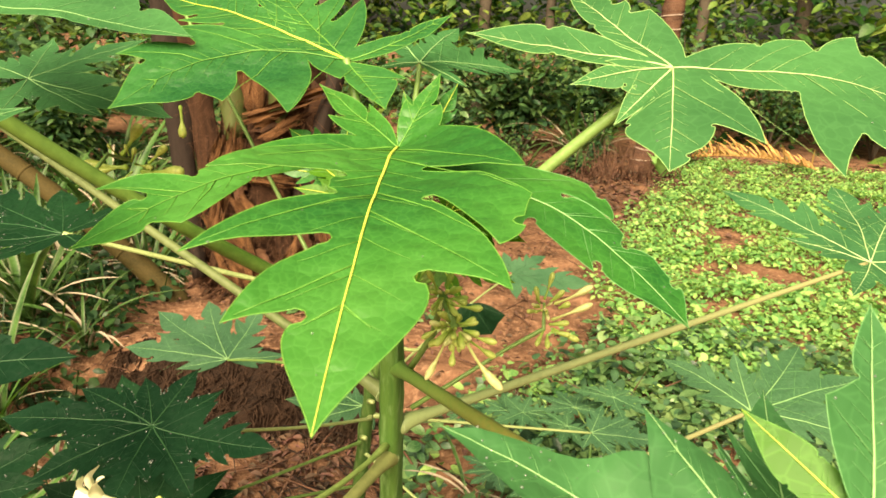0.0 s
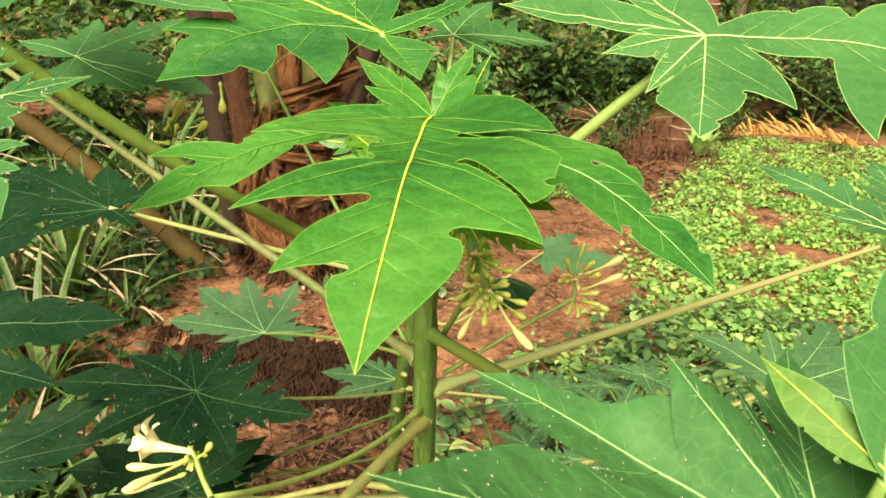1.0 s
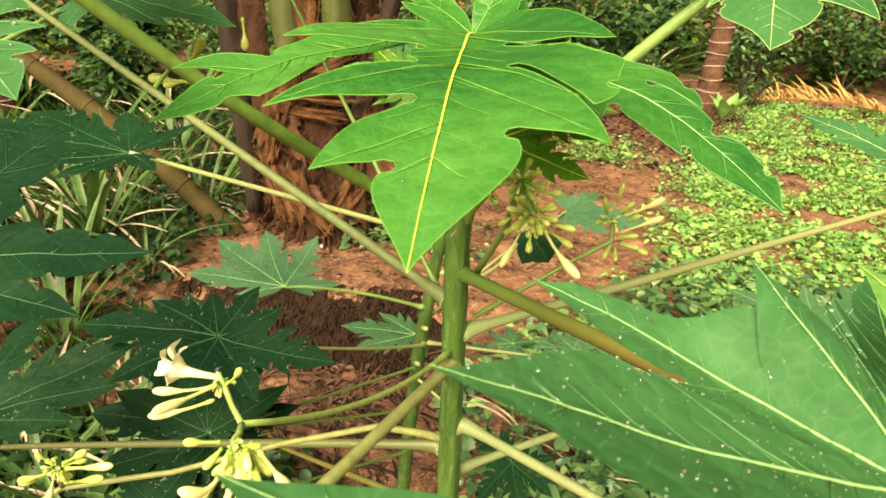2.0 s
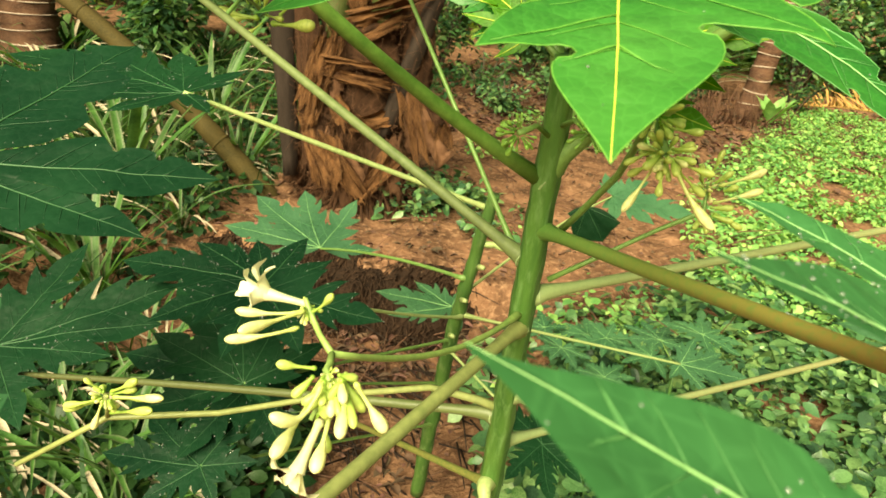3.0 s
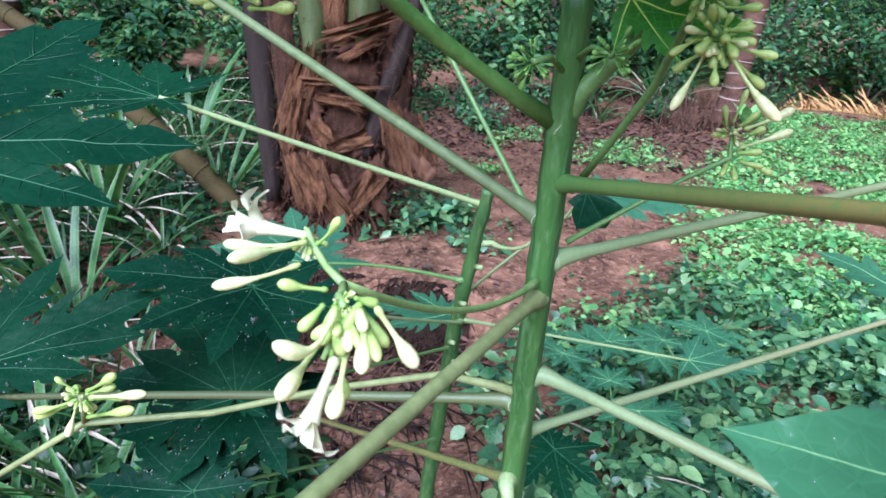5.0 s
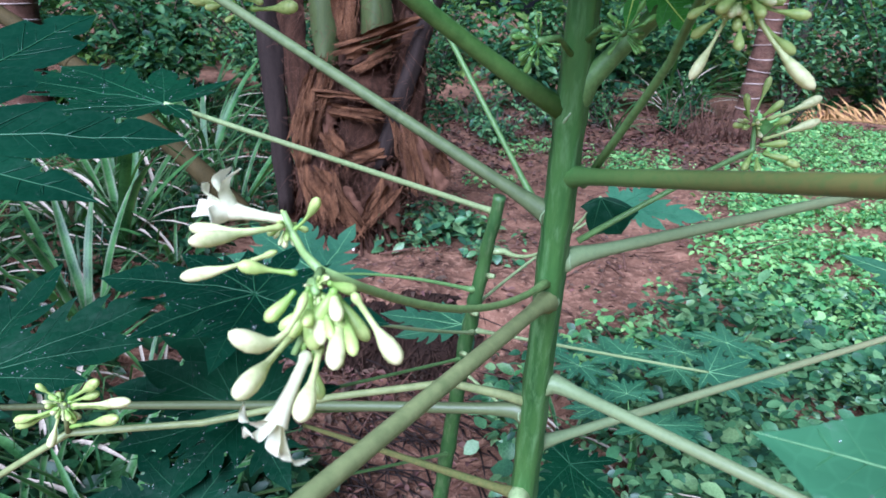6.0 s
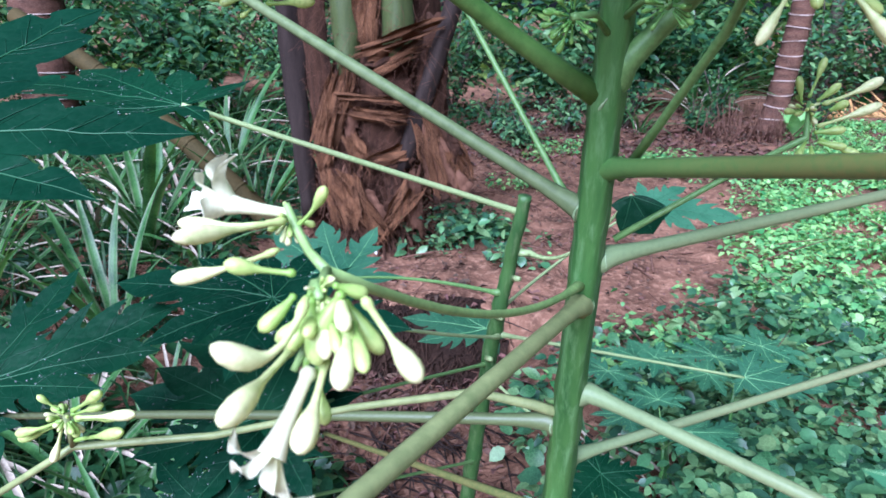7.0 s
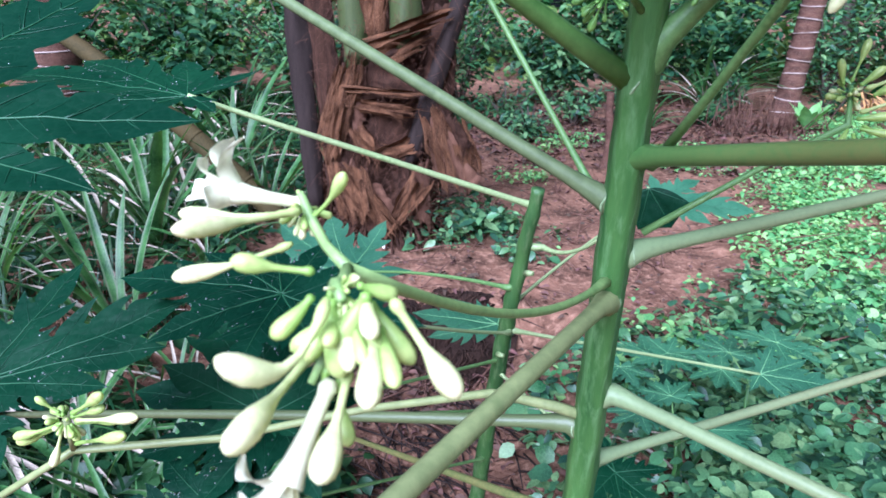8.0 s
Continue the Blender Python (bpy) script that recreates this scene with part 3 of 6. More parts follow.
papaya = thing("papaya_plant", (0.0, 0.62, 0.0), "flowering papaya plant with ridged green stem standing in red soil", "papaya plant")
foot = Vector((0.0, 0.62, -0.03))
levels = [0.0, 0.1, 0.25, 0.4, 0.55, 0.7]
path = [foot.lerp(on_stem(0.75), z / 0.75) for z in levels] + [on_stem(0.75 + 0.02 * i) for i in range(27)]
radii = []
for p in path:
    r = 0.0163 - 0.0061 * p.z / 1.27
    for node in (1.172, 1.124, 1.094, 1.054, 1.02, 0.932, 0.892, 0.845, 0.794):
        r += 0.0013 * math.exp(-((p.z - node) / 0.009) ** 2)
    radii.append(r)
verts, faces = tube(path, radii, 20)
for i, v in enumerate(verts):
    k = i % 20
    c = path[i // 20]
    verts[i] = c + (v - c) * (1 + 0.085 * math.cos(k * math.pi * 2 / 20 * 5 + 0.4) + 0.02 * noise.noise(v * 60))
part("stem", mesh_of("stem", verts, faces, STEM), papaya, "ridged green stem with pale leaf scars")

# petioles of the main plant, from their nodes outwards
A, B, C, D = (Vector(v) for v in ((0.014, 0.412, 1.172), (0.024, 0.422, 1.124), (0.008, 0.430, 1.094), (0.035, 0.445, 1.054)))
F, E, G, I, H = (Vector(v) for v in ((0.018, 0.430, 1.020), (0.034, 0.455, 0.931), (0.001, 0.465, 0.892), (0.027, 0.486, 0.845), (0.011, 0.469, 0.794)))
A2 = Vector((0.029, 0.410, 1.193))
J_MAIN, J_UP, J_RIGHT = Vector((0.031, 0.355, 1.335)), Vector((-0.029, 0.455, 1.392)), Vector((0.222, 0.379, 1.398))
J_FRONT, J_LEFT = Vector((0.222, 0.070, 1.222)), Vector((-0.135, -0.064, 1.064))
reach = [A + Vector((-0.642, -0.335, 0.405)) * s + Vector((0.292, -0.051, 0.102)) * s * s for s in [0.82 * i / 18 for i in range(19)]]
part("petiole", mesh_of("petiole", *tube(reach, [0.0078, 0.0065] + [0.0058 - 0.0001 * i for i in range(17)], 10), PETIOLE_DEEP), papaya)
petiole(papaya, C, C + Vector((-0.872, 0.316, 0.374)) * 0.85, 0.0072, 0.0048, PETIOLE_GREY, axis=on_stem(C.z - 0.006))
petiole(papaya, B, J_FRONT, 0.0082, 0.0060, PETIOLE_TURNING, label="thick petiole turning from green to brown", axis=on_stem(B.z - 0.006))
petiole(papaya, D, D + Vector((0.853, 0.507, 0.121)) * 0.70, 0.0075, 0.0042, PETIOLE_TIPPED, axis=on_stem(D.z - 0.006))
petiole(papaya, E, E + Vector((0.842, -0.54, 0.012)) * 0.62, 0.0078, 0.0050, PETIOLE_TIPPED, axis=on_stem(E.z - 0.006))
petiole(papaya, F, J_LEFT, 0.0078, 0.0058, PETIOLE_OLIVE, axis=on_stem(F.z - 0.006))
petiole(papaya, G, G + Vector((-0.978, 0.036, -0.203)) * 0.75, 0.0078, 0.0045, PETIOLE_BASED, 0.006, axis=on_stem(G.z - 0.006))
petiole(papaya, I, I + Vector((0.87, 0.466, 0.16)) * 0.52, 0.0070, 0.0042, PETIOLE_TIPPED, axis=on_stem(I.z - 0.006))
petiole(papaya, H, (-0.336, 0.763, 0.604), 0.0065, 0.0045, PETIOLE_BROWN, axis=on_stem(H.z - 0.006))
petiole(papaya, H + Vector((0.0, -0.01, 0.004)), H + Vector((0.06, -0.20, -0.12)), 0.0075, 0.0055, PETIOLE_PALE, axis=on_stem(H.z - 0.006))
# pale cork at the feet of the petioles
rng = random.Random(17)
for foot_at, way in ((A, (-0.64, -0.33, 0.40)), (B, (0.20, -0.35, 0.10)), (C, (-0.87, 0.32, 0.37)), (D, (0.85, 0.51, 0.12)), (E, (0.84, -0.54, 0.01)), (F, (-0.15, -0.49, 0.04)), (G, (-0.98, 0.04, -0.20)), (I, (0.87, 0.47, 0.16))):
    way = Vector(way).normalized()
    u = way.orthogonal().normalized()
    v = way.cross(u)
    centre = foot_at.lerp(on_stem(foot_at.z - 0.006), 0.35)
    ring = []
    for i in range(25):
        a = 2 * math.pi * (i % 24) / 24
        ring.append(centre + (u * math.cos(a) + v * math.sin(a)) * (0.0094 + 0.0007 * noise.noise((i % 24 * 0.6, foot_at.z * 50, 0))) + way * 0.0015 * math.sin(2 * a))
    part("leaf_scar", mesh_of("leaf_scar", *tube(ring, [rng.uniform(0.0004, 0.0012) for _ in range(24)] + [0.001], 6, False), SCAR), papaya, "pale corky leaf scar")
petiole(papaya, A2, J_RIGHT, 0.0090, 0.0050, PETIOLE, 0.008, swell=1.25, axis=on_stem(A2.z - 0.022))
petiole(papaya, on_stem(1.235), J_MAIN + Vector((0, 0.012, -0.004)), 0.0070, 0.0040, PETIOLE, -0.004, (0.0, 0.02, 0))
petiole(papaya, on_stem(1.255) + Vector((-0.004, 0.01, 0)), J_UP, 0.0070, 0.0045, PETIOLE, 0.0)
petiole(papaya, C + Vector((-0.006, 0.012, 0.0)), C + Vector((-0.26, 0.20, 0.34)), 0.0032, 0.0026, PETIOLE, name="thin_stalk")

# the broad leaf that faces the light
main_leaf = LeafShape(J_MAIN, (0.052, -0.171, 0.984), [(-0.162, -0.140, -0.056), (0.013, -0.284, -0.050), (-0.071, 0.053, 0.022), (0.024, 0.051, 0.039)],
    3, bow=0.28, web=0.13, wave=0.012, width=1.0, cuts={0: (0.030, 0.5), 1: (0.036, 0.2), 2: (0.028, 0.62)}, slits=(1,),
    teeth={1: ([(0.1, 0.1, 0.362, 0.277), (0.315, 0.079, 0.493, 0.280), (0.575, 0.247, 0.654, 0.220), (0.492, 0.090, 0.764, 0.236), (0.731, 0.096)],
               [(0.1, 0.1, 0.421, 0.324), (0.377, 0.068, 0.430, 0.088), (0.471, 0.070, 0.707, 0.265), (0.638, 0.048, 0.846, 0.156), (0.818, 0.048)], 0.0),
           0: ([(0.30, 0.03, 0.40, 0.048), (0.50, 0.030, 0.76, 0.165), (0.82, 0.09)], [(0.10, 0.07, 0.520, 0.095), (0.64, 0.060, 0.880, 0.20), (0.79, 0.055)], -0.03)})
main_leaf.build(LEAF_BRIGHT, VEIN_BRIGHT, "leaf", papaya, "broad bright green lobed leaf with yellow midrib", drops=4, vein=0.0016, rows=80, bright=1, rim=0.00030)
# the long lobe that droops beneath its edge
LeafShape(J_MAIN + Vector((0.004, -0.006, -0.012)), (0.032, -0.212, 0.977), [(0.181, -0.113, -0.060), (0.040, 0.035, 0.0), (-0.010, -0.045, 0.0)], 5, bow=0.20, web=0.2, wave=0.008, width=1.0, cuts={0: (0.015, 0.5), 1: (0.030, 0.5)},
    teeth={0: ([(0.1, 0.1, 0.500, 0.235), (0.565, 0.185, 0.661, 0.112), (0.500, 0.075, 0.715, 0.088), (0.738, 0.047, 0.820, 0.105), (0.905, 0.070)], [(0.1, 0.1, 0.556, 0.268), (0.495, 0.082, 0.738, 0.131), (0.728, 0.078)], 0.106)}).build(LEAF_BRIGHT, VEIN_SOFT, "leaf", papaya, "drooping lobe in the shade of the broad leaf", drops=3, vein=0.0012, rows=60, rim=0.00025)
# a smaller leaf behind the two
LeafShape((0.028, 0.505, 1.390), (0.1, -0.35, 0.93), [(0.099, 0.104, -0.009), (0.030, 0.085, 0.030), (0.046, -0.020, -0.021), (-0.040, -0.010, -0.01), (-0.030, 0.05, 0.02)], 7, bow=0.08, web=0.4, wave=0.015).build(LEAF_MID, VEIN_SOFT, "leaf", papaya, drops=3, vein=0.0009, rows=36)
petiole(papaya, on_stem(1.215), (0.028, 0.505, 1.388), 0.0050, 0.0032, PETIOLE)

LeafShape(J_UP, (0, -0.45, 0.89), [(-0.165, -0.083, -0.042), (0.045, -0.065, -0.033), (-0.116, 0.147, 0.074), (0.086, 0.032, 0.038), (-0.207, 0.096, 0.048)],
    5, bow=0.02, web=0.22, wave=0.015, width=1.0, cuts={0: (0.018, 0.5), 1: (0.100, 0.35), 2: (0.080, 0.255), 3: (0.032, -0.12)},
    teeth={0: ([(0.19, 0.06, 0.357, 0.53), (0.459, 0.124, 0.572, 0.345), (0.655, 0.20)], [(0.32, 0.13, 0.685, 0.385), (0.606, 0.139, 0.93, 0.36), (0.83, 0.16)], -0.188),
           1: ([(0.3, 0.2, 0.68, 0.35), (0.60, 0.24)], [(0.2, 0.1, 0.36, 0.19), (0.33, 0.13)], 0.0),
           3: ([(0.2, 0.08, 0.5, 0.10), (0.60, 0.09)], [(0.2, 0.08, 0.5, 0.14), (0.60, 0.12)], -0.06)}).build(LEAF_BRIGHT, VEIN_BRIGHT, "leaf", papaya, drops=3, vein=0.0016, bright=1, rim=0.00030, rows=64)
LeafShape(J_RIGHT, (0, -0.5, 0.866), [(-0.017, -0.095, -0.055), (-0.149, 0.032, 0.018), (-0.072, 0.101, 0.058), (0.162, -0.025, -0.015), (-0.042, -0.031, -0.039), (-0.073, -0.021, -0.012)],
    8, bow=0.03, web=0.22, wave=0.018, width=1.0, cuts={0: (0.032, 0.9), 1: (0.047, 0.3), 2: (0.026, 0.85), 3: (0.016, 0.46), 4: (0.020, 0.5)},
    teeth={0: ([(0.13, 0.12, 0.70, 0.50), (0.607, 0.214, 0.80, 0.16), (0.86, 0.085)], [(0.39, 0.17, 0.486, 0.243), (0.52, 0.22)], 0.0),
           3: ([(0.1, 0.1, 0.335, 0.212), (0.36, 0.20, 0.558, 0.289), (0.60, 0.214, 0.78, 0.40), (0.80, 0.25)], [(0.25, 0.1, 0.47, 0.13), (0.49, 0.13, 0.611, 0.66), (0.72, 0.35, 0.95, 0.45), (0.93, 0.2)], 0.08),
           1: ([(0.2, 0.05, 0.5, 0.07), (0.55, 0.06)], [(0.2, 0.1, 0.56, 0.20), (0.62, 0.15)], 0.0), 2: ([(0.3, 0.1, 0.5, 0.12), (0.55, 0.1)], [(0.15, 0.1, 0.50, 0.24), (0.55, 0.14, 0.66, 0.19), (0.68, 0.11)], 0.0)}).build(LEAF_MID, VEIN_PALE, "leaf", papaya, "large green lobed leaf with pale shining veins", drops=4, vein=0.0008, rows=64, rim=0.0003)
LeafShape(J_FRONT, (0.0, -0.05, 1.0), [(-0.062, 0.035, 0.063), (-0.137, 0.034, 0.049), (-0.161, -0.053, 0.063), (0.01, 0.10, 0.04), (0.10, 0.06, 0.04), (0.11, -0.03, 0.03)],
    11, bow=0.02, web=0.55, wave=0.012, width=1.15, cuts={1: (0.045, 0.6), 2: (0.054, 0.50), 3: (0.085, 0.5)}, slits=(2, 3), teeth={0: ([], [(0.3, 0.1, 0.4, 0.30), (0.45, 0.28)], 0.0), 1: ([(0.3, 0.1, 0.62, 0.17), (0.60, 0.11)], [], 0.0), 2: ([(0.3, 0.2, 0.50, 0.22), (0.52, 0.20)], [(0.3, 0.2, 0.55, 0.20), (0.58, 0.18)], 0.04)}).build(LEAF_MID, VEIN_SOFT, "leaf", papaya, "green leaf wet with raindrops", drops=60, vein=0.0009, rows=60)
LeafShape((0.150, -0.022, 1.226), (0.42, -0.08, 0.90), [(-0.128, 0.002, 0.051), (0.04, 0.08, -0.01), (0.05, -0.07, -0.02)],
    13, bow=0.02, web=0.3, wave=0.012, width=1.15, teeth={0: ([(0.3, 0.2, 0.42, 0.40), (0.44, 0.34)], [(0.3, 0.1, 0.46, 0.13), (0.50, 0.12)], 0.0)}).build(LEAF_MID, VEIN_SOFT, "leaf", papaya, drops=9, vein=0.0009, rows=44)
LeafShape((0.184, 0.101, 1.123), (-0.06, -0.48, 0.875), [(-0.103, 0.020, 0.004), (0.06, 0.05, 0.02), (0.03, -0.05, -0.03)],
    12, bow=0.02, web=0.3, wave=0.012, width=1.0, teeth={0: ([(0.2, 0.2, 0.66, 0.225), (0.68, 0.200)], [(0.2, 0.2, 0.42, 0.210), (0.44, 0.195)], 0.0)}).build(LEAF_WET, VEIN_SOFT, "leaf", papaya, drops=8, vein=0.0009, rows=40)
LeafShape(J_LEFT, (0.35, -0.70, 0.62), [(-0.004, 0.114, 0.163), (-0.12, 0.06, 0.15), (-0.16, -0.02, 0.05), (-0.040, -0.055, -0.037)],
    14, bow=0.02, web=0.3, wave=0.015, width=1.0, teeth={0: ([(0.2, 0.05, 0.80, 0.14), (0.84, 0.10, 0.93, 0.09), (0.95, 0.06)], [(0.2, 0.05, 0.58, 0.01), (0.64, 0.0, 0.803, 0.09), (0.816, 0.002, 0.88, 0.03), (0.905, 0.022)], 0.0)}).build(LEAF_DEEP, VEIN_SOFT, "leaf", papaya, drops=24, vein=0.0015)
# a leaf beside it, one lobe folded so that its yellow-green underside shows
J_FOLD = Vector((0.230, 0.071, 1.262))
LeafShape(J_FOLD, (0.143, -0.783, 0.605), [(0.011, 0.052, 0.064), (0.060, 0.025, 0.030), (0.04, -0.03, -0.03)], 61, bow=0.02, web=0.4, wave=0.012, width=1.2,
    teeth={0: ([(0.2, 0.2, 0.54, 0.215), (0.655, 0.055)], [(0.2, 0.2, 0.52, 0.25), (0.62, 0.12)], 0.0)}).build(LEAF_MID, VEIN_SOFT, "leaf", papaya, drops=5, vein=0.0008, rim=0.00025, rows=50)
LeafShape(J_FOLD + Vector((0.002, 0.001, 0.002)), (-0.35, -0.70, 0.62), [(-0.036, 0.036, 0.023), (0.01, 0.01, 0.012)], 62, bow=0.02, web=0.3, wave=0.012, width=0.75,
    teeth={0: ([(0.2, 0.1, 0.45, 0.16), (0.5, 0.15)], [(0.2, 0.1, 0.45, 0.12), (0.5, 0.11)], 0.0)}).build(LEAF_SHOOT, VEIN_BRIGHT, "folded_lobe", papaya, "yellow-green underside of a folded lobe", vein=0.0006, rim=0.0002, rows=30)
petiole(papaya, J_FRONT, J_FOLD, 0.0040, 0.0035, PETIOLE)
# leaves at the ends of the long right petioles
LeafShape(D + Vector((0.853, 0.507, 0.121)) * 0.71, (0, -0.3, 0.95), [(-0.161, 0.174, 0.055), (-0.110, 0.050, 0.010), (-0.065, -0.088, -0.028), (0.021, -0.115, -0.036), (0.144, 0.001, 0.0), (0.118, 0.159, 0.05), (0.026, 0.205, 0.065)],
    17, bow=0.08, web=0.3).build(LEAF_MID, VEIN_PALE, "leaf", papaya, drops=4, vein=0.0010, rows=30)
LeafShape(I + Vector((0.87, 0.466, 0.16)) * 0.53, (0, -0.3, 0.95), [(-0.11, 0.089, 0.028), (0.007, 0.112, 0.035), (0.116, 0.137, 0.043), (0.194, 0.082, 0.026), (0.157, -0.041, -0.013), (0.036, -0.091, -0.029)],
    19, bow=0.06, web=0.3).build(LEAF_MATT, VEIN_SOFT, "leaf", papaya, drops=5, vein=0.0012, rows=30)
# a neighbour whose leaf reaches in from the side
neighbour = thing("papaya_plant", (-0.95, 0.05, 0.0), "papaya plant with dark rain-beaded leaf reaching over the weeds", "papaya plant")
part("stem", mesh_of("stem", *tube([(-0.95, 0.05, -0.03), (-0.90, 0.08, 0.5), (-0.80, 0.12, 1.05)], [0.022, 0.018, 0.012], 14), STEM), neighbour)
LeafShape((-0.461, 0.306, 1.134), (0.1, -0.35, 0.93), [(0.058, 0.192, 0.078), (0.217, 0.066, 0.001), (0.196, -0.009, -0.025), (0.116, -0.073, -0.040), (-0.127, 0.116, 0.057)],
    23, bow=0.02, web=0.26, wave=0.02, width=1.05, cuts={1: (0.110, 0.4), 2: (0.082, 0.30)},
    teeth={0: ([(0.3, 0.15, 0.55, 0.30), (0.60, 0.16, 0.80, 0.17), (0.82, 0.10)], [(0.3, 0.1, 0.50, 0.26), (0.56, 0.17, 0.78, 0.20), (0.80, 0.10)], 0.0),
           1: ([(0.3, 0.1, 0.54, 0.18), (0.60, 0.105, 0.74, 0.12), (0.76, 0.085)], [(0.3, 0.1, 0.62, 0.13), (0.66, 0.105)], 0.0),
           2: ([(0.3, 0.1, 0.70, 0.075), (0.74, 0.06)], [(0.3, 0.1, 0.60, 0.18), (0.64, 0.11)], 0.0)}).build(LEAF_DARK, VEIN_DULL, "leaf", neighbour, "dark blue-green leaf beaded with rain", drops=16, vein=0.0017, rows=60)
petiole(neighbour, (-0.80, 0.12, 0.95), (-0.461, 0.306, 1.132), 0.0075, 0.0050, PETIOLE_BROWN)
# leaves of the same neighbour, higher up
for j, normal, tips, seed, mat, cuts, teeth in (
        ((-0.393, 0.489, 1.426), (0, -0.35, 0.93), [(0.243, -0.058, -0.022), (0.051, 0.151, 0.057), (-0.150, 0.200, 0.075), (0.044, -0.108, -0.041)], 25, LEAF_MID, {0: (0.09, 0.5)},
         {0: ([(0.2, 0.1, 0.62, 0.22), (0.72, 0.10)], [(0.2, 0.05, 0.54, 0.055), (0.48, 0.03)], 0.0)}),
        ((-0.503, 0.717, 1.338), (0, -0.4, 0.9), [(0.221, -0.066, -0.029), (0.105, 0.112, 0.050), (-0.030, 0.107, 0.047), (-0.109, 0.034, 0.015), (0.024, -0.112, -0.050), (0.141, -0.075, -0.033)], 26, LEAF_MID, {},
         {0: ([(0.2, 0.1, 0.50, 0.16), (0.46, 0.09, 0.70, 0.10), (0.66, 0.06)], [(0.3, 0.05, 0.70, 0.07), (0.74, 0.06)], 0.0)}),
        ((-0.167, 0.139, 1.358), (0.1, -0.4, 0.9), [(0.048, 0.045, 0.015), (0.067, -0.051, -0.030), (-0.021, 0.067, 0.032), (-0.06, -0.02, -0.01)], 28, LEAF_MID, {1: (0.034, 0.5)}, {})):
    LeafShape(j, normal, tips, seed, bow=0.03, web=0.36, wave=0.02, width=1.1, cuts=cuts, teeth=teeth).build(mat, VEIN_SOFT, "leaf", neighbour, drops=10, drop=1.8, vein=0.0008, rim=0.00020)
    petiole(neighbour, (-0.80, 0.12, 1.03), Vector(j) + Vector((0, 0, -0.003)), 0.0060, 0.0040, PETIOLE)

# upright young leaves round the growing tip
for k, (dx, dy, dz, s) in enumerate(((0.040, 0.0, 0.105, 0.075), (-0.075, 0.05, 0.055, 0.09), (0.085, 0.0, 0.030, 0.09), (0.105, 0.06, 0.040, 0.09), (0.02, 0.085, 0.05, 0.09), (0.06, -0.035, -0.005, 0.08), (-0.045, 0.02, 0.035, 0.08))):
    root = on_stem(1.262)
    j = root + Vector((dx, dy, dz)) * 0.55
    petiole(papaya, root, j, 0.0042, 0.0026, PETIOLE, swell=1.1)
    way = Vector((dx, dy, dz)).normalized()
    flat = Vector((rnd(-0.5, 0.5), -1, 0.5))
    flat = (flat - way * flat.dot(way)).normalized()
    across_way = way.cross(flat)
    tips = [tuple(way * s + Vector((0, 0, -0.01))), tuple((way * 0.75 + across_way * 0.55) * s * 0.8), tuple((way * 0.75 - across_way * 0.55) * s * 0.8), tuple((way * 0.1 + across_way * 0.8) * s * 0.6), tuple((way * 0.1 - across_way * 0.8) * s * 0.6)]
    LeafShape(j, flat, tips, 40 + k, bow=0.05, web=0.3, width=0.9, wave=0.04).build(LEAF_SHOOT if k > 1 else LEAF_BRIGHT, VEIN_BRIGHT, "young_leaf", papaya, vein=0.0010, rows=20)

# ---- flower clusters of the main plant ----
N1, N2 = Vector((-0.0590, 0.1440, 1.1462)), Vector((-0.0838, 0.1792, 1.1500))
fork = Vector((-0.0612, 0.1524, 1.1465))
stalk = curve_path(on_stem(F.z + 0.014), fork, -0.020, 12)
front = cluster(papaya, [stalk, [fork, N1, N1 + Vector((0.002, -0.010, 0.004)), N1 + Vector((0.006, -0.016, 0.003))], [N1, N1 + Vector((0.001, -0.014, -0.012)), N1 + Vector((-0.001, -0.020, -0.018))], [fork, Vector((-0.073, 0.166, 1.1465)), N2, N2 + Vector((-0.003, 0, 0.008))]],
    [[0.0050, 0.0036] + [0.0026 - 0.00007 * i for i in range(10)] + [0.0018], [0.0018, 0.0020, 0.0018, 0.0012], [0.0018, 0.0016, 0.0010], [0.0018, 0.0016, 0.0019, 0.0011]], STALK_GREEN, [
    ((-0.0844, 0.1743, 1.1538), (-0.1033, 0.1385, 1.1574), True, 0.74), ((-0.0862, 0.1716, 1.1536), (-0.1170, 0.1610, 1.1537), True, 0.80),
    ((-0.0879, 0.1741, 1.1428), (-0.1289, 0.1701, 1.1279), True, 0.66), ((-0.0838, 0.1792, 1.1495), (-0.0701, 0.1739, 1.1667), False, 0.92),
    ((-0.0576, 0.1240, 1.1575), (-0.0728, 0.1154, 1.1617), False, 1.25), ((-0.0615, 0.1307, 1.1482), (-0.0687, 0.1226, 1.1400), False, 1.75),
    ((-0.0643, 0.1348, 1.1299), (-0.0643, 0.0937, 1.1305), True, 0.84), ((-0.0578, 0.1315, 1.1447), (-0.0527, 0.1176, 1.1434), False, 1.47)],
    label="drooping cluster of cream and yellow-green flower buds")
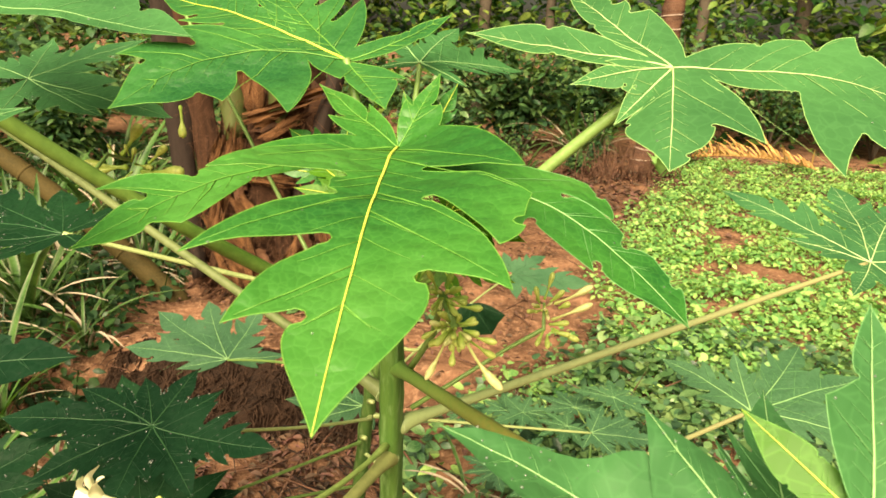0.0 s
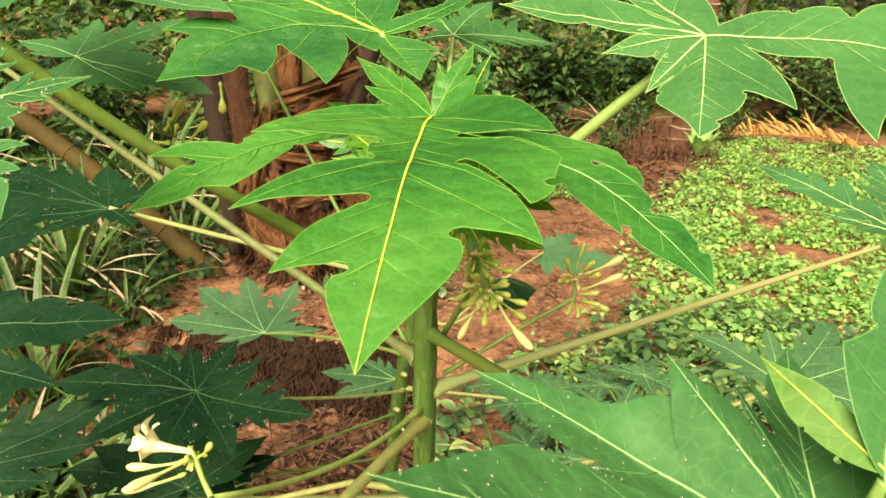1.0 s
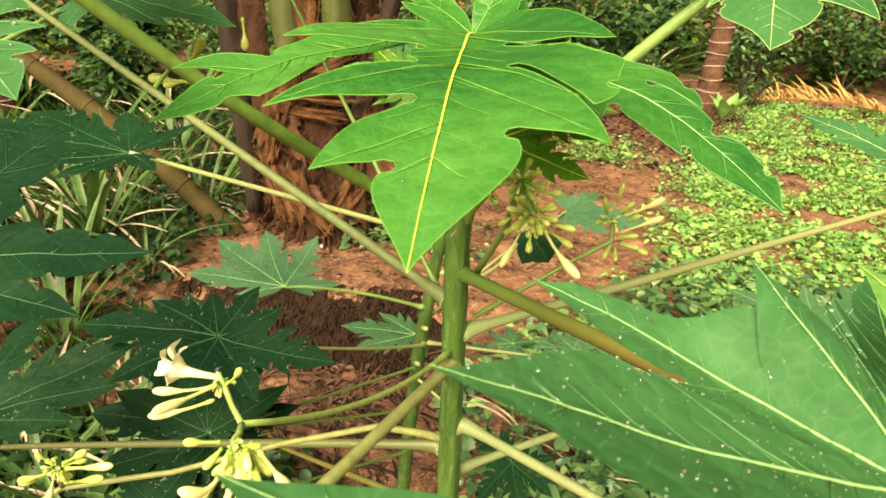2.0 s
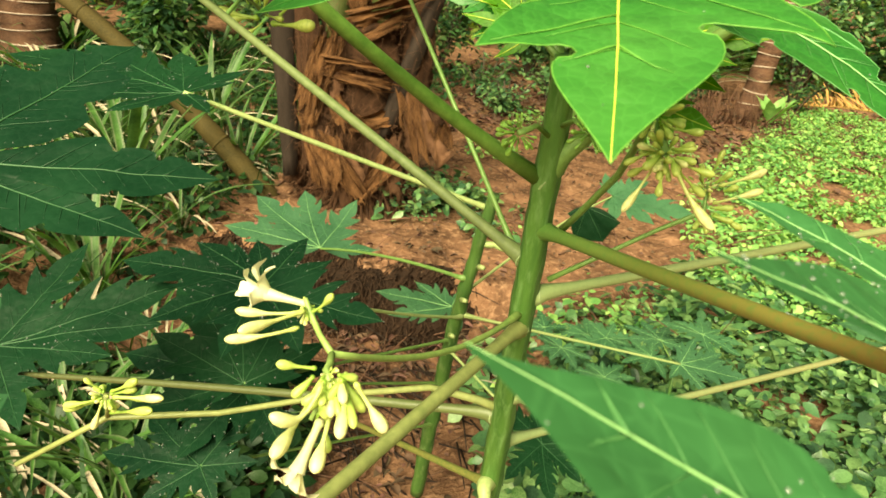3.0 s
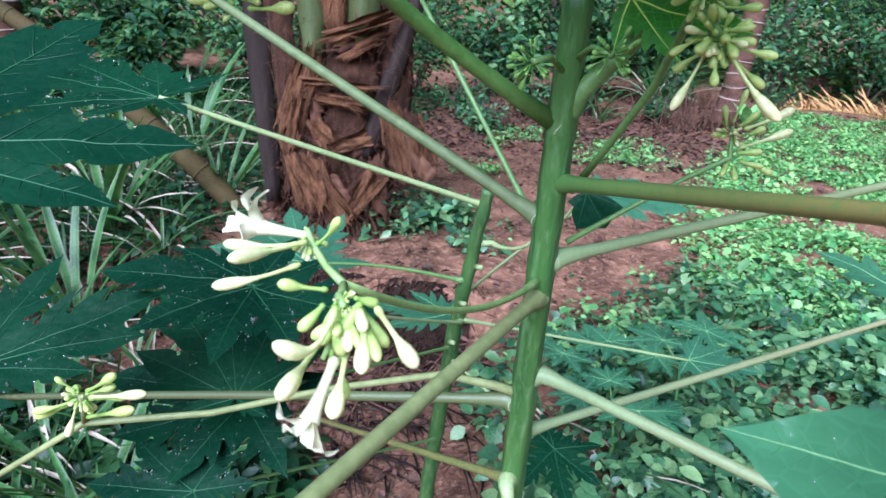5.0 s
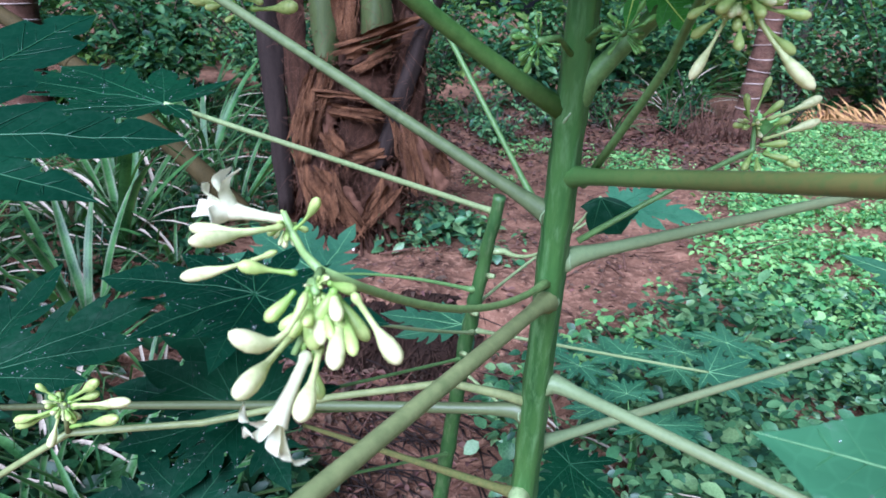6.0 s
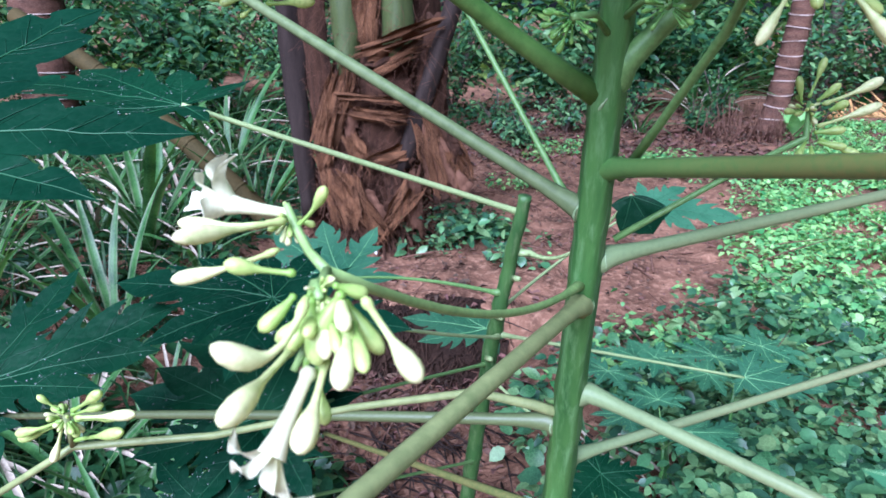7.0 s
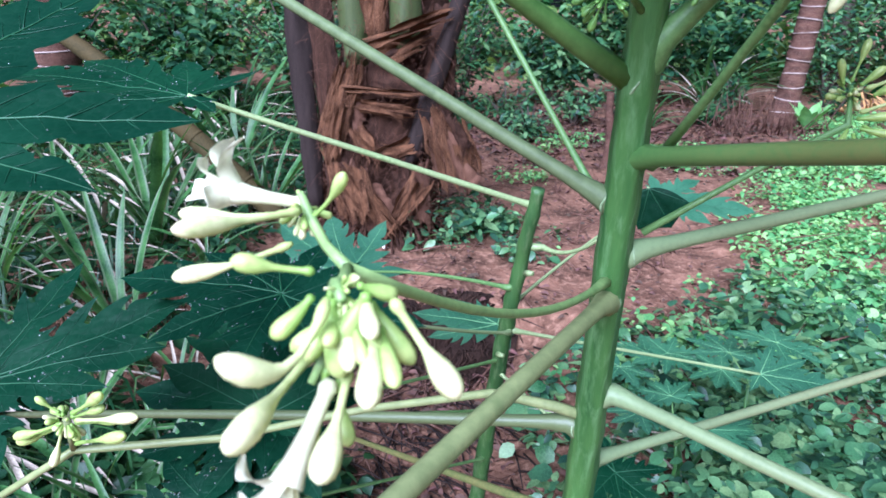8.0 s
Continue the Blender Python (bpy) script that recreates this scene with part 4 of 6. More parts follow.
for base, tip, ripe, fat in (((-0.0535, 0.1304, 1.1487), (-0.0487, 0.1202, 1.1356), True, 1.39), ((-0.0484, 0.1307, 1.1506), (-0.0431, 0.1203, 1.1448), True, 1.80),
        ((-0.0459, 0.1290, 1.1422), (-0.0409, 0.1102, 1.1339), True, 1.43), ((-0.0448, 0.1306, 1.1422), (-0.0367, 0.1167, 1.1357), False, 1.34), ((-0.0415, 0.1296, 1.1504), (-0.0243, 0.1259, 1.1294), True, 1.20),
        ((-0.0491, 0.1277, 1.1538), (-0.0418, 0.1343, 1.1492), False, 1.90), ((-0.0527, 0.1297, 1.1303), (-0.0484, 0.1009, 1.1205), True, 1.12), ((-0.0573, 0.1280, 1.1314), (-0.0602, 0.1199, 1.1116), False, 1.06), ((-0.0542, 0.1278, 1.1292), (-0.0489, 0.1191, 1.1160), False, 1.29)):
    flower_bud(front, base, tip, BUD_RIPE if ripe else BUD_YOUNG, fat, rnd(0.02, 0.10))
rng = random.Random(23)
for i in range(15):
    base = N1 + Vector((0.004 + rng.uniform(-0.006, 0.009), -0.013 + rng.uniform(-0.004, 0.004), rng.uniform(-0.006, 0.006)))
    d = Vector((rng.uniform(-0.75, 0.75), rng.uniform(-0.7, 0.1), rng.uniform(-1.2, -0.35))).normalized()
    flower_bud(front, base, base + d * rng.uniform(0.010, 0.019), BUD_RIPE if rng.random() < 0.35 else BUD_YOUNG, rng.uniform(1.35, 1.75), rnd(0.02, 0.10))
# a bud bent at its throat
flower_bud(front, (-0.0541, 0.1220, 1.1523), (-0.0679, 0.0991, 1.1481), BUD_RIPE, 0.95, via=(-0.0560, 0.1075, 1.1330))
open_flower(front, (-0.0858, 0.1803, 1.1540), (-0.1089, 0.1800, 1.1554), ((-0.1245, 0.1871, 1.1628), (-0.1041, 0.1767, 1.1744), (-0.1270, 0.1817, 1.1534), (-0.1120, 0.1671, 1.1550), (-0.1160, 0.190, 1.1700)), 0.0040, 1)
open_flower(front, (-0.0548, 0.1240, 1.1300), (-0.0585, 0.1057, 1.1137), ((-0.0735, 0.1124, 1.1132), (-0.0640, 0.0963, 1.1168), (-0.0495, 0.1081, 1.0995), (-0.0568, 0.1030, 1.1040)), 0.0028, 4)

RN = Vector((0.083, 0.250, 1.246))
stalk = [Vector((0.035, 0.425, 1.118)), Vector((0.050, 0.365, 1.165)), Vector((0.066, 0.305, 1.215)), Vector((0.074, 0.262, 1.262)), RN]
right = cluster(papaya, [stalk], [[0.0034, 0.0026, 0.0024, 0.0024, 0.0030]], PETIOLE, [
    ((0.079, 0.250, 1.240), (0.067, 0.243, 1.213), True, 0.75), ((0.089, 0.250, 1.240), (0.114, 0.238, 1.213), True, 0.78), ((0.084, 0.248, 1.239), (0.083, 0.238, 1.226), False, 1.3),
    ((0.091, 0.252, 1.238), (0.109, 0.256, 1.225), False, 1.0), ((0.080, 0.250, 1.242), (0.067, 0.258, 1.229), False, 1.1), ((0.088, 0.250, 1.243), (0.109, 0.246, 1.240), False, 1.0),
    ((0.085, 0.250, 1.249), (0.097, 0.247, 1.252), False, 1.4), ((0.080, 0.250, 1.250), (0.076, 0.240, 1.260), False, 1.4), ((0.077, 0.252, 1.247), (0.063, 0.250, 1.237), False, 1.1),
    ((0.080, 0.246, 1.246), (0.072, 0.236, 1.240), False, 1.7), ((0.086, 0.246, 1.245), (0.089, 0.236, 1.239), False, 1.8), ((0.073, 0.256, 1.265), (0.065, 0.250, 1.282), False, 0.9),
    ((0.076, 0.256, 1.266), (0.086, 0.250, 1.272), False, 1.4), ((0.078, 0.255, 1.262), (0.090, 0.258, 1.263), False, 1.4), ((0.080, 0.255, 1.259), (0.099, 0.250, 1.260), False, 1.1),
    ((0.071, 0.256, 1.264), (0.063, 0.262, 1.267), False, 1.6), ((0.083, 0.262, 1.246), (0.084, 0.285, 1.238), False, 1.0)], label="hanging cluster of yellow-green buds with two white ones")

BN = Vector((0.161, 0.500, 1.160))
stalk = [D + Vector((0.002, 0.004, 0.012)), Vector((0.075, 0.455, 1.093)), Vector((0.126, 0.477, 1.123)), BN + Vector((0.001, -0.008, -0.019)), BN + Vector((0.0, 0.0, 0.006))]
far_buds = [((0.161, 0.502, 1.168), (0.168, 0.508, 1.196), False, 0.93), ((0.156, 0.500, 1.166), (0.151, 0.499, 1.183), False, 1.50), ((0.167, 0.503, 1.166), (0.180, 0.504, 1.179), False, 1.60), ((0.171, 0.503, 1.164), (0.209, 0.512, 1.183), True, 0.90),
    ((0.176, 0.502, 1.160), (0.187, 0.501, 1.167), False, 2.40), ((0.169, 0.497, 1.149), (0.210, 0.506, 1.166), True, 0.80), ((0.167, 0.495, 1.145), (0.187, 0.494, 1.149), False, 1.50), ((0.171, 0.494, 1.141), (0.198, 0.490, 1.132), False, 1.12),
    ((0.170, 0.493, 1.139), (0.189, 0.490, 1.137), False, 1.45), ((0.162, 0.491, 1.139), (0.155, 0.479, 1.128), False, 1.50), ((0.166, 0.491, 1.136), (0.167, 0.481, 1.125), False, 1.80), ((0.154, 0.497, 1.158), (0.144, 0.489, 1.160), False, 1.90)]
far_cluster = cluster(papaya, [stalk], [[0.0028, 0.0022, 0.0020, 0.0026, 0.0014]], PETIOLE, far_buds)

LN, LE = Vector((-0.312, 0.29, 0.956)), Vector((-0.322, 0.300, 0.922))
stalk = [on_stem(G.z + 0.010), G + Vector((-0.012, -0.004, 0.016)), Vector((-0.06, 0.445, 0.922)), Vector((-0.15, 0.400, 0.920)), Vector((-0.24, 0.345, 0.915)), LE, Vector((-0.40, 0.272, 0.868))]
left_buds = [((-0.316, 0.29, 0.960), (-0.327, 0.285, 0.973), False, 1.3), ((-0.307, 0.29, 0.961), (-0.276, 0.284, 0.985), False, 0.94), ((-0.308, 0.29, 0.958), (-0.283, 0.292, 0.969), False, 1.16), ((-0.306, 0.29, 0.956), (-0.254, 0.286, 0.971), True, 0.72),
    ((-0.306, 0.29, 0.954), (-0.277, 0.296, 0.958), False, 1.09), ((-0.316, 0.29, 0.952), (-0.353, 0.286, 0.937), False, 0.87), ((-0.317, 0.29, 0.950), (-0.360, 0.293, 0.926), False, 0.8), ((-0.316, 0.29, 0.950), (-0.325, 0.284, 0.920), True, 1.01),
    ((-0.309, 0.29, 0.953), (-0.300, 0.284, 0.946), False, 2.17), ((-0.314, 0.29, 0.958), (-0.320, 0.295, 0.961), False, 2.9), ((-0.318, 0.298, 0.930), (-0.266, 0.286, 0.955), False, 0.72)]
left_cluster = cluster(papaya, [stalk, [LE, Vector((-0.316, 0.294, 0.938)), LN]], [[0.0052, 0.0048, 0.0036, 0.0031, 0.0029, 0.0030, 0.0024], [0.0022, 0.0019, 0.0026]], PETIOLE_OLIVE, left_buds, label="small cluster of pale buds on a long stalk")

for centre, k in ((Vector((-0.003, 0.357, 1.219)), 1), (Vector((0.045, 0.358, 1.226)), 2)):
    rng = random.Random(70 + k)
    root = on_stem(1.195 + 0.01 * k)
    buds = []
    for i in range(24):
        d = Vector((rng.uniform(-1, 1), rng.uniform(-1, 1), rng.uniform(-1, 0.9))).normalized()
        buds.append((centre + d * 0.004, centre + d * rng.uniform(0.012, 0.021), False, rng.uniform(0.9, 1.3)))
    cluster(papaya, [[root, root.lerp(centre, 0.55) + Vector((0, 0, 0.008)), centre]], [[0.0024, 0.002, 0.0024]], PETIOLE, buds, BUD_GREEN)

# small round buds crowd the nodes of every cluster
for ob, centre, reach, count in ((front, N1 + Vector((0.004, -0.012, 0.004)), 0.0075, 16), (front, N2 + Vector((-0.002, 0, 0.003)), 0.009, 16), (right, RN, 0.015, 34), (right, Vector((0.075, 0.256, 1.264)), 0.014, 24), (far_cluster, BN, 0.012, 18), (left_cluster, LN, 0.016, 12)):
    rng = random.Random(int(centre.x * 1000) + count)
    for i in range(count):
        d = Vector((rng.uniform(-1, 1), rng.uniform(-1, 0.6), rng.uniform(-1, 0.7))).normalized()
        s = reach * rng.uniform(0.55, 1.15)
        flower_bud(ob, centre + d * s * 0.35, centre + d * s, BUD_YOUNG if rng.random() < 0.7 else BUD_RIPE, rng.uniform(1.5, 2.3))

# ---- the second papaya, behind it ----
def knotted(path, thick, thin):
    """A stem that swells and leans a little at every old leaf's foot."""
    fine, radii = [], []
    n = 60
    for i in range(n + 1):
        s = i / n * (len(path) - 1)
        j = min(len(path) - 2, int(s))
        q = path[j].lerp(path[j + 1], s - j)
        knot = math.exp(-((q.z * 17) % 1.0 - 0.5) ** 2 / 0.02)
        fine.append(q + Vector((0.0010 * math.sin(q.z * 53), 0.0010 * math.cos(q.z * 41), 0)))
        radii.append((thick + (thin - thick) * i / n) * (0.97 + 0.13 * knot))
    return tube(fine, radii, 16)



second = thing("papaya_plant", (-0.19, 1.30, 0.0), "slender papaya plant with dark green leaves standing in soil", "papaya plant")
top = Vector((-0.090, 1.12, 0.905))
second_path = [Vector((-0.20, 1.27, -0.05)), Vector((-0.180, 1.23, 0.20)), Vector((-0.157, 1.19, 0.42)), Vector((-0.140, 1.16, 0.58)), Vector((-0.128, 1.145, 0.66)), Vector((-0.116, 1.14, 0.74)), Vector((-0.104, 1.13, 0.82)), top]
part("stem", mesh_of("stem", *knotted(second_path, 0.019, 0.0118), STEM_DULL), second)


def on_second(z):
    for a, c in zip(second_path, second_path[1:]):
        if a.z <= z <= c.z:
            return a.lerp(c, (z - a.z) / (c.z - a.z))
    return top


J6 = Vector((-0.63, 0.925, 1.06))
J8, J10, J17 = Vector((-0.347, 0.653, 0.876)), Vector((-0.58, 1.46, 0.545)), Vector((0.412, 1.416, 0.439))
petiole(second, (-0.095, 1.135, 0.868), J6, 0.0080, 0.0058, PETIOLE_PALE, 0.0, axis=on_second(0.868))
petiole(second, (-0.125, 1.135, 0.609), J8 + Vector((0, 0, -0.004)), 0.0050, 0.0036, PETIOLE_PALE, -0.012, axis=on_second(0.609))
petiole(second, (-0.133, 1.13, 0.706), J10, 0.0060, 0.0042, PETIOLE, 0.015, axis=on_second(0.706))
petiole(second, (-0.115, 1.15, 0.607), J17, 0.0055, 0.0040, PETIOLE_PALE, 0.0, axis=on_second(0.607))
petiole(second, (-0.075, 1.14, 0.79), (0.083, 1.00, 0.955), 0.0055, 0.0036, PETIOLE_PALE, -0.045, name="curved_stalk", axis=on_second(0.79))
petiole(second, (-0.150, 1.17, 0.50), (0.06, 1.02, 0.44), 0.0048, 0.0036, PETIOLE_PALE, axis=on_second(0.50))
for p in ((-0.100, 1.118, 0.745), (-0.128, 1.13, 0.655), (-0.147, 1.15, 0.55)):
    part("leaf_scar", mesh_of("leaf_scar", *tube([Vector(p), Vector(p) + Vector((0.012, -0.014, 0.006))], [0.0065, 0.0045], 8), PETIOLE_PALE), second)
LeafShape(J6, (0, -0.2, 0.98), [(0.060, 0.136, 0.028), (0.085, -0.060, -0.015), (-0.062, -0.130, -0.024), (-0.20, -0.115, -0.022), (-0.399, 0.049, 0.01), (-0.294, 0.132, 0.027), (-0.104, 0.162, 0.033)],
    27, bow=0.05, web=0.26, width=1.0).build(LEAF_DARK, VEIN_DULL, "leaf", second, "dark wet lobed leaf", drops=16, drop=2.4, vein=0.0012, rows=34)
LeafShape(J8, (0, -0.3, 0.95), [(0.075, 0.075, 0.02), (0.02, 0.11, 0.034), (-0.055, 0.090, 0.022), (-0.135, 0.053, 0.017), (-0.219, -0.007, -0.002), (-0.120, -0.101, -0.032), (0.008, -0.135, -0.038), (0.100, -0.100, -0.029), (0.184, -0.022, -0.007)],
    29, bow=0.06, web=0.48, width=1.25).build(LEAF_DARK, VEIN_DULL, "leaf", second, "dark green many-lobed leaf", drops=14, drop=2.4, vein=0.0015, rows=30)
LeafShape(J10, (0, -0.35, 0.93), [(-0.302, 0.017, 0.006), (-0.270, 0.155, 0.058), (-0.138, 0.21, 0.079), (0.032, 0.205, 0.077), (0.161, 0.030, 0.011), (-0.130, -0.04, -0.02)],
    31, bow=0.06, web=0.28, width=1.05).build(LEAF_MATT, VEIN_SOFT, "leaf", second, drops=0, vein=0.0014, rows=30)
LeafShape(J17, (0, -0.3, 0.95), [(0.176, -0.009, -0.003), (0.110, 0.066, 0.017), (0.042, 0.100, 0.028), (0.061, -0.087, -0.025), (-0.03, -0.06, -0.014)],
    33, bow=0.06, web=0.28, width=1.05).build(LEAF_MATT, VEIN_SOFT, "leaf", second, drops=0, vein=0.0012, rows=26)
LeafShape((0.083, 0.995, 0.955), (0.05, -0.90, 0.42), [(-0.030, 0.005, -0.020), (-0.008, 0.0, -0.066), (0.040, 0.0, -0.058), (0.062, 0.0, -0.018)],
    35, bow=0.12, web=0.8, width=1.5, teeth={k: ([], [], 0.0) for k in range(4)}).build(LEAF_DARK, VEIN_DULL, "leaf", second, drops=0, vein=0.0008, rows=24)
LeafShape((-0.169, 1.28, 0.548), (0, -0.35, 0.93), [(-0.194, -0.001, 0.0), (-0.141, -0.065, -0.022), (-0.110, 0.056, 0.017), (0.007, 0.060, 0.017), (0.04, -0.07, -0.023)],
    37, bow=0.06, web=0.26, width=1.05).build(LEAF_MATT, VEIN_SOFT, "leaf", second, drops=0, vein=0.0014, rows=26)
LeafShape((0.093, 0.99, 0.44), (0, -0.3, 0.95), [(-0.106, 0.078, 0.022), (-0.031, 0.085, 0.017), (0.092, 0.025, 0.005), (0.087, -0.065, -0.02), (0.034, -0.123, -0.036), (-0.062, -0.098, -0.028)],
    39, bow=0.06, web=0.26, width=1.05).build(LEAF_DARK, VEIN_DULL, "leaf", second, drops=0, vein=0.0014, rows=26)
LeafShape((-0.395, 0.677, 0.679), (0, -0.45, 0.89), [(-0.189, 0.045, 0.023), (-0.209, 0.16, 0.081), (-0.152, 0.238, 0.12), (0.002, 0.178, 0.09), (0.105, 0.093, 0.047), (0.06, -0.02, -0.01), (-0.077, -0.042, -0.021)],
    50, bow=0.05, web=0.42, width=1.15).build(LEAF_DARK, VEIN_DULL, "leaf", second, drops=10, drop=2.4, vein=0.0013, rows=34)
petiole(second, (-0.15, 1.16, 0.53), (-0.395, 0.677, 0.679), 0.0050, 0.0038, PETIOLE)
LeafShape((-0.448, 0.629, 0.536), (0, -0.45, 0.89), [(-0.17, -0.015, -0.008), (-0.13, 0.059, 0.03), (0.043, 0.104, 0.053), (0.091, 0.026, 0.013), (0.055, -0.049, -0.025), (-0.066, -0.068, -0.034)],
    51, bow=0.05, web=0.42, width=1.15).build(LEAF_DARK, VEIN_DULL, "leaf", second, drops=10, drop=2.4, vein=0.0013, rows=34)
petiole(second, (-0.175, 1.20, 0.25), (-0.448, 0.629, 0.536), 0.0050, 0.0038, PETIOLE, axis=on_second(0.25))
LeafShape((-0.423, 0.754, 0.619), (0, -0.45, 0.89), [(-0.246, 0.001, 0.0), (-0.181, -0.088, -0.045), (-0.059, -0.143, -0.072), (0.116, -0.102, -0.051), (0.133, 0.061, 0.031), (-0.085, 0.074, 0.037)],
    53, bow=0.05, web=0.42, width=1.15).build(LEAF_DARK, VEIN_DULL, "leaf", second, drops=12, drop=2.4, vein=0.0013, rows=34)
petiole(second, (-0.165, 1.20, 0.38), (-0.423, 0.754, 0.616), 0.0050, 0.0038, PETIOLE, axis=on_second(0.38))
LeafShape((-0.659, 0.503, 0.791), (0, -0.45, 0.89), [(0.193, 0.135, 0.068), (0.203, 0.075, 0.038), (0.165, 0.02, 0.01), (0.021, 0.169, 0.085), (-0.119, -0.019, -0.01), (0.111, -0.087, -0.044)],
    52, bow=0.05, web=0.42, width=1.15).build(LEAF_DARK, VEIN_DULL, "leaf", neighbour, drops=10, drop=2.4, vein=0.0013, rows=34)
petiole(neighbour, (-0.86, 0.10, 0.75), (-0.659, 0.503, 0.791), 0.0050, 0.0038, PETIOLE)

LeafShape((0.197, 1.927, 0.688), (0, -0.4, 0.9), [(-0.032, 0.088, 0.039), (0.112, 0.086, 0.038), (0.255, -0.03, -0.013), (0.133, -0.094, -0.042), (0.014, -0.11, -0.049)],
    57, bow=0.05, web=0.55, width=1.3).build(LEAF_MATT, VEIN_DULL, "leaf", second, drops=0, vein=0.0014, rows=26)
petiole(second, (-0.128, 1.15, 0.66), (0.197, 1.927, 0.684), 0.0050, 0.0038, PETIOLE_PALE, 0.02, axis=on_second(0.66))

# the cluster that hangs behind the long petiole
back_node = Vector((-0.397, 0.75, 1.233))
way_root = C + Vector((-0.872, 0.316, 0.374)) * 0.40
cluster(papaya, [[way_root, way_root.lerp(back_node, 0.5) + Vector((0, 0, 0.02)), back_node]], [[0.0026, 0.0022, 0.0026]], PETIOLE, [((-0.408, 0.75, 1.238), (-0.372, 0.74, 1.284), False, 1.25), ((-0.37, 0.75, 1.229), (-0.338, 0.74, 1.257), False, 1.25), ((-0.414, 0.75, 1.238), (-0.42, 0.74, 1.255), False, 1.25), ((-0.399, 0.75, 1.222), (-0.459, 0.74, 1.226), False, 1.25), ((-0.394, 0.75, 1.217), (-0.412, 0.74, 1.201), False, 1.25), ((-0.382, 0.75, 1.218), (-0.316, 0.74, 1.224), False, 1.25), ((-0.397, 0.75, 1.238), (-0.395, 0.74, 1.256), False, 1.25), ((-0.319, 0.75, 1.311), (-0.314, 0.74, 1.269), False, 1.25), ((-0.39, 0.75, 1.228), (-0.36, 0.74, 1.226), False, 1.25), ((-0.395, 0.75, 1.23), (-0.382, 0.74, 1.252), False, 1.25), ((-0.401, 0.75, 1.225), (-0.438, 0.74, 1.216), False, 1.25)])


# ---- the coconut palm ----
PALM = Vector((-1.06, 3.38, 0.0))
palm = thing("coconut_palm", PALM, "young coconut palm wrapped in brown fibre and old leaf bases", "palm tree")


def palm_front(x, off=0.0):
    return PALM.y - 0.30 * math.sqrt(max(0.04, 1 - ((x - PALM.x) / 0.52) ** 2)) - off


def slab(x0, z0, x1, z1, w0, w1, thick, off, seed, rag=0.02, bend=0.0):
    """An old leaf base on the palm's near side, from its foot to its top: thick in the middle, ragged at the ends."""
    rng = random.Random(seed)
    verts, faces = [], []
    ns, nu = 18, 8
    ends = [[rng.uniform(-rag, rag) for _ in range(nu + 1)] for _ in range(2)]
    for face in (1, 0):
        for i in range(ns + 1):
            s = i / ns
            half = (w0 + (w1 - w0) * s) / 2 * (1 + 0.10 * noise.noise((seed * 2.3, s * 5, 0)))
            for j in range(nu + 1):
                u = j / nu * 2 - 1
                x = x0 + (x1 - x0) * s + bend * math.sin(math.pi * s) + u * half * (1 + 0.25 * noise.noise((s * 9, seed * 3.1, math.copysign(4, u))))
                z = z0 + (z1 - z0) * s + (ends[0][j] * (1 - s) ** 4 + ends[1][j] * s ** 4)
                y = palm_front(x0 + (x1 - x0) * s, off) + 0.35 * abs(u) ** 2 * half - face * thick * (1 - 0.7 * u * u)
                y += 0.020 * noise.noise((u * 1.7 + seed, s * 5, 3.0)) + 0.005 * noise.noise((u * 5 + seed, s * 13, 3.0))
                verts.append(Vector((x, y, z)))
    m = (ns + 1) * (nu + 1)
    for i in range(ns):
        for j in range(nu):
            a = i * (nu + 1) + j
            faces.append((a, a + 1, a + nu + 2, a + nu + 1))
            faces.append((m + a, m + a + nu + 1, m + a + nu + 2, m + a + 1))
    rim = [j for j in range(nu + 1)] + [i * (nu + 1) + nu for i in range(1, ns + 1)] + [ns * (nu + 1) + j for j in range(nu - 1, -1, -1)] + [i * (nu + 1) for i in range(ns - 1, 0, -1)]
    for a, b in zip(rim, rim[1:] + rim[:1]):
        faces.append((b, a, m + a, m + b))
    return verts, faces


path = [PALM + Vector((0.05 if z < 0.2 else 0.0, 0, z)) for z in (-0.1, 0.03, 0.12, 0.25, 0.4, 0.55, 0.7, 0.85, 1.0, 1.4, 1.8, 2.2, 2.5)]
verts, faces = tube(path, [0.22, 0.21, 0.21, 0.25, 0.29, 0.30, 0.29, 0.28, 0.27, 0.25, 0.23, 0.20, 0.15], 48)
for i, v in enumerate(verts):
    c = path[i // 48]
    verts[i] = c + (v - c) * (1 + 0.20 * noise.noise(Vector((v.x * 8, v.y * 8, v.z * 6))) + 0.10 * noise.noise(v * 19))
part("trunk", mesh_of("trunk", verts, faces, PALM_FIBRE), palm, "trunk wrapped in matted brown fibre")
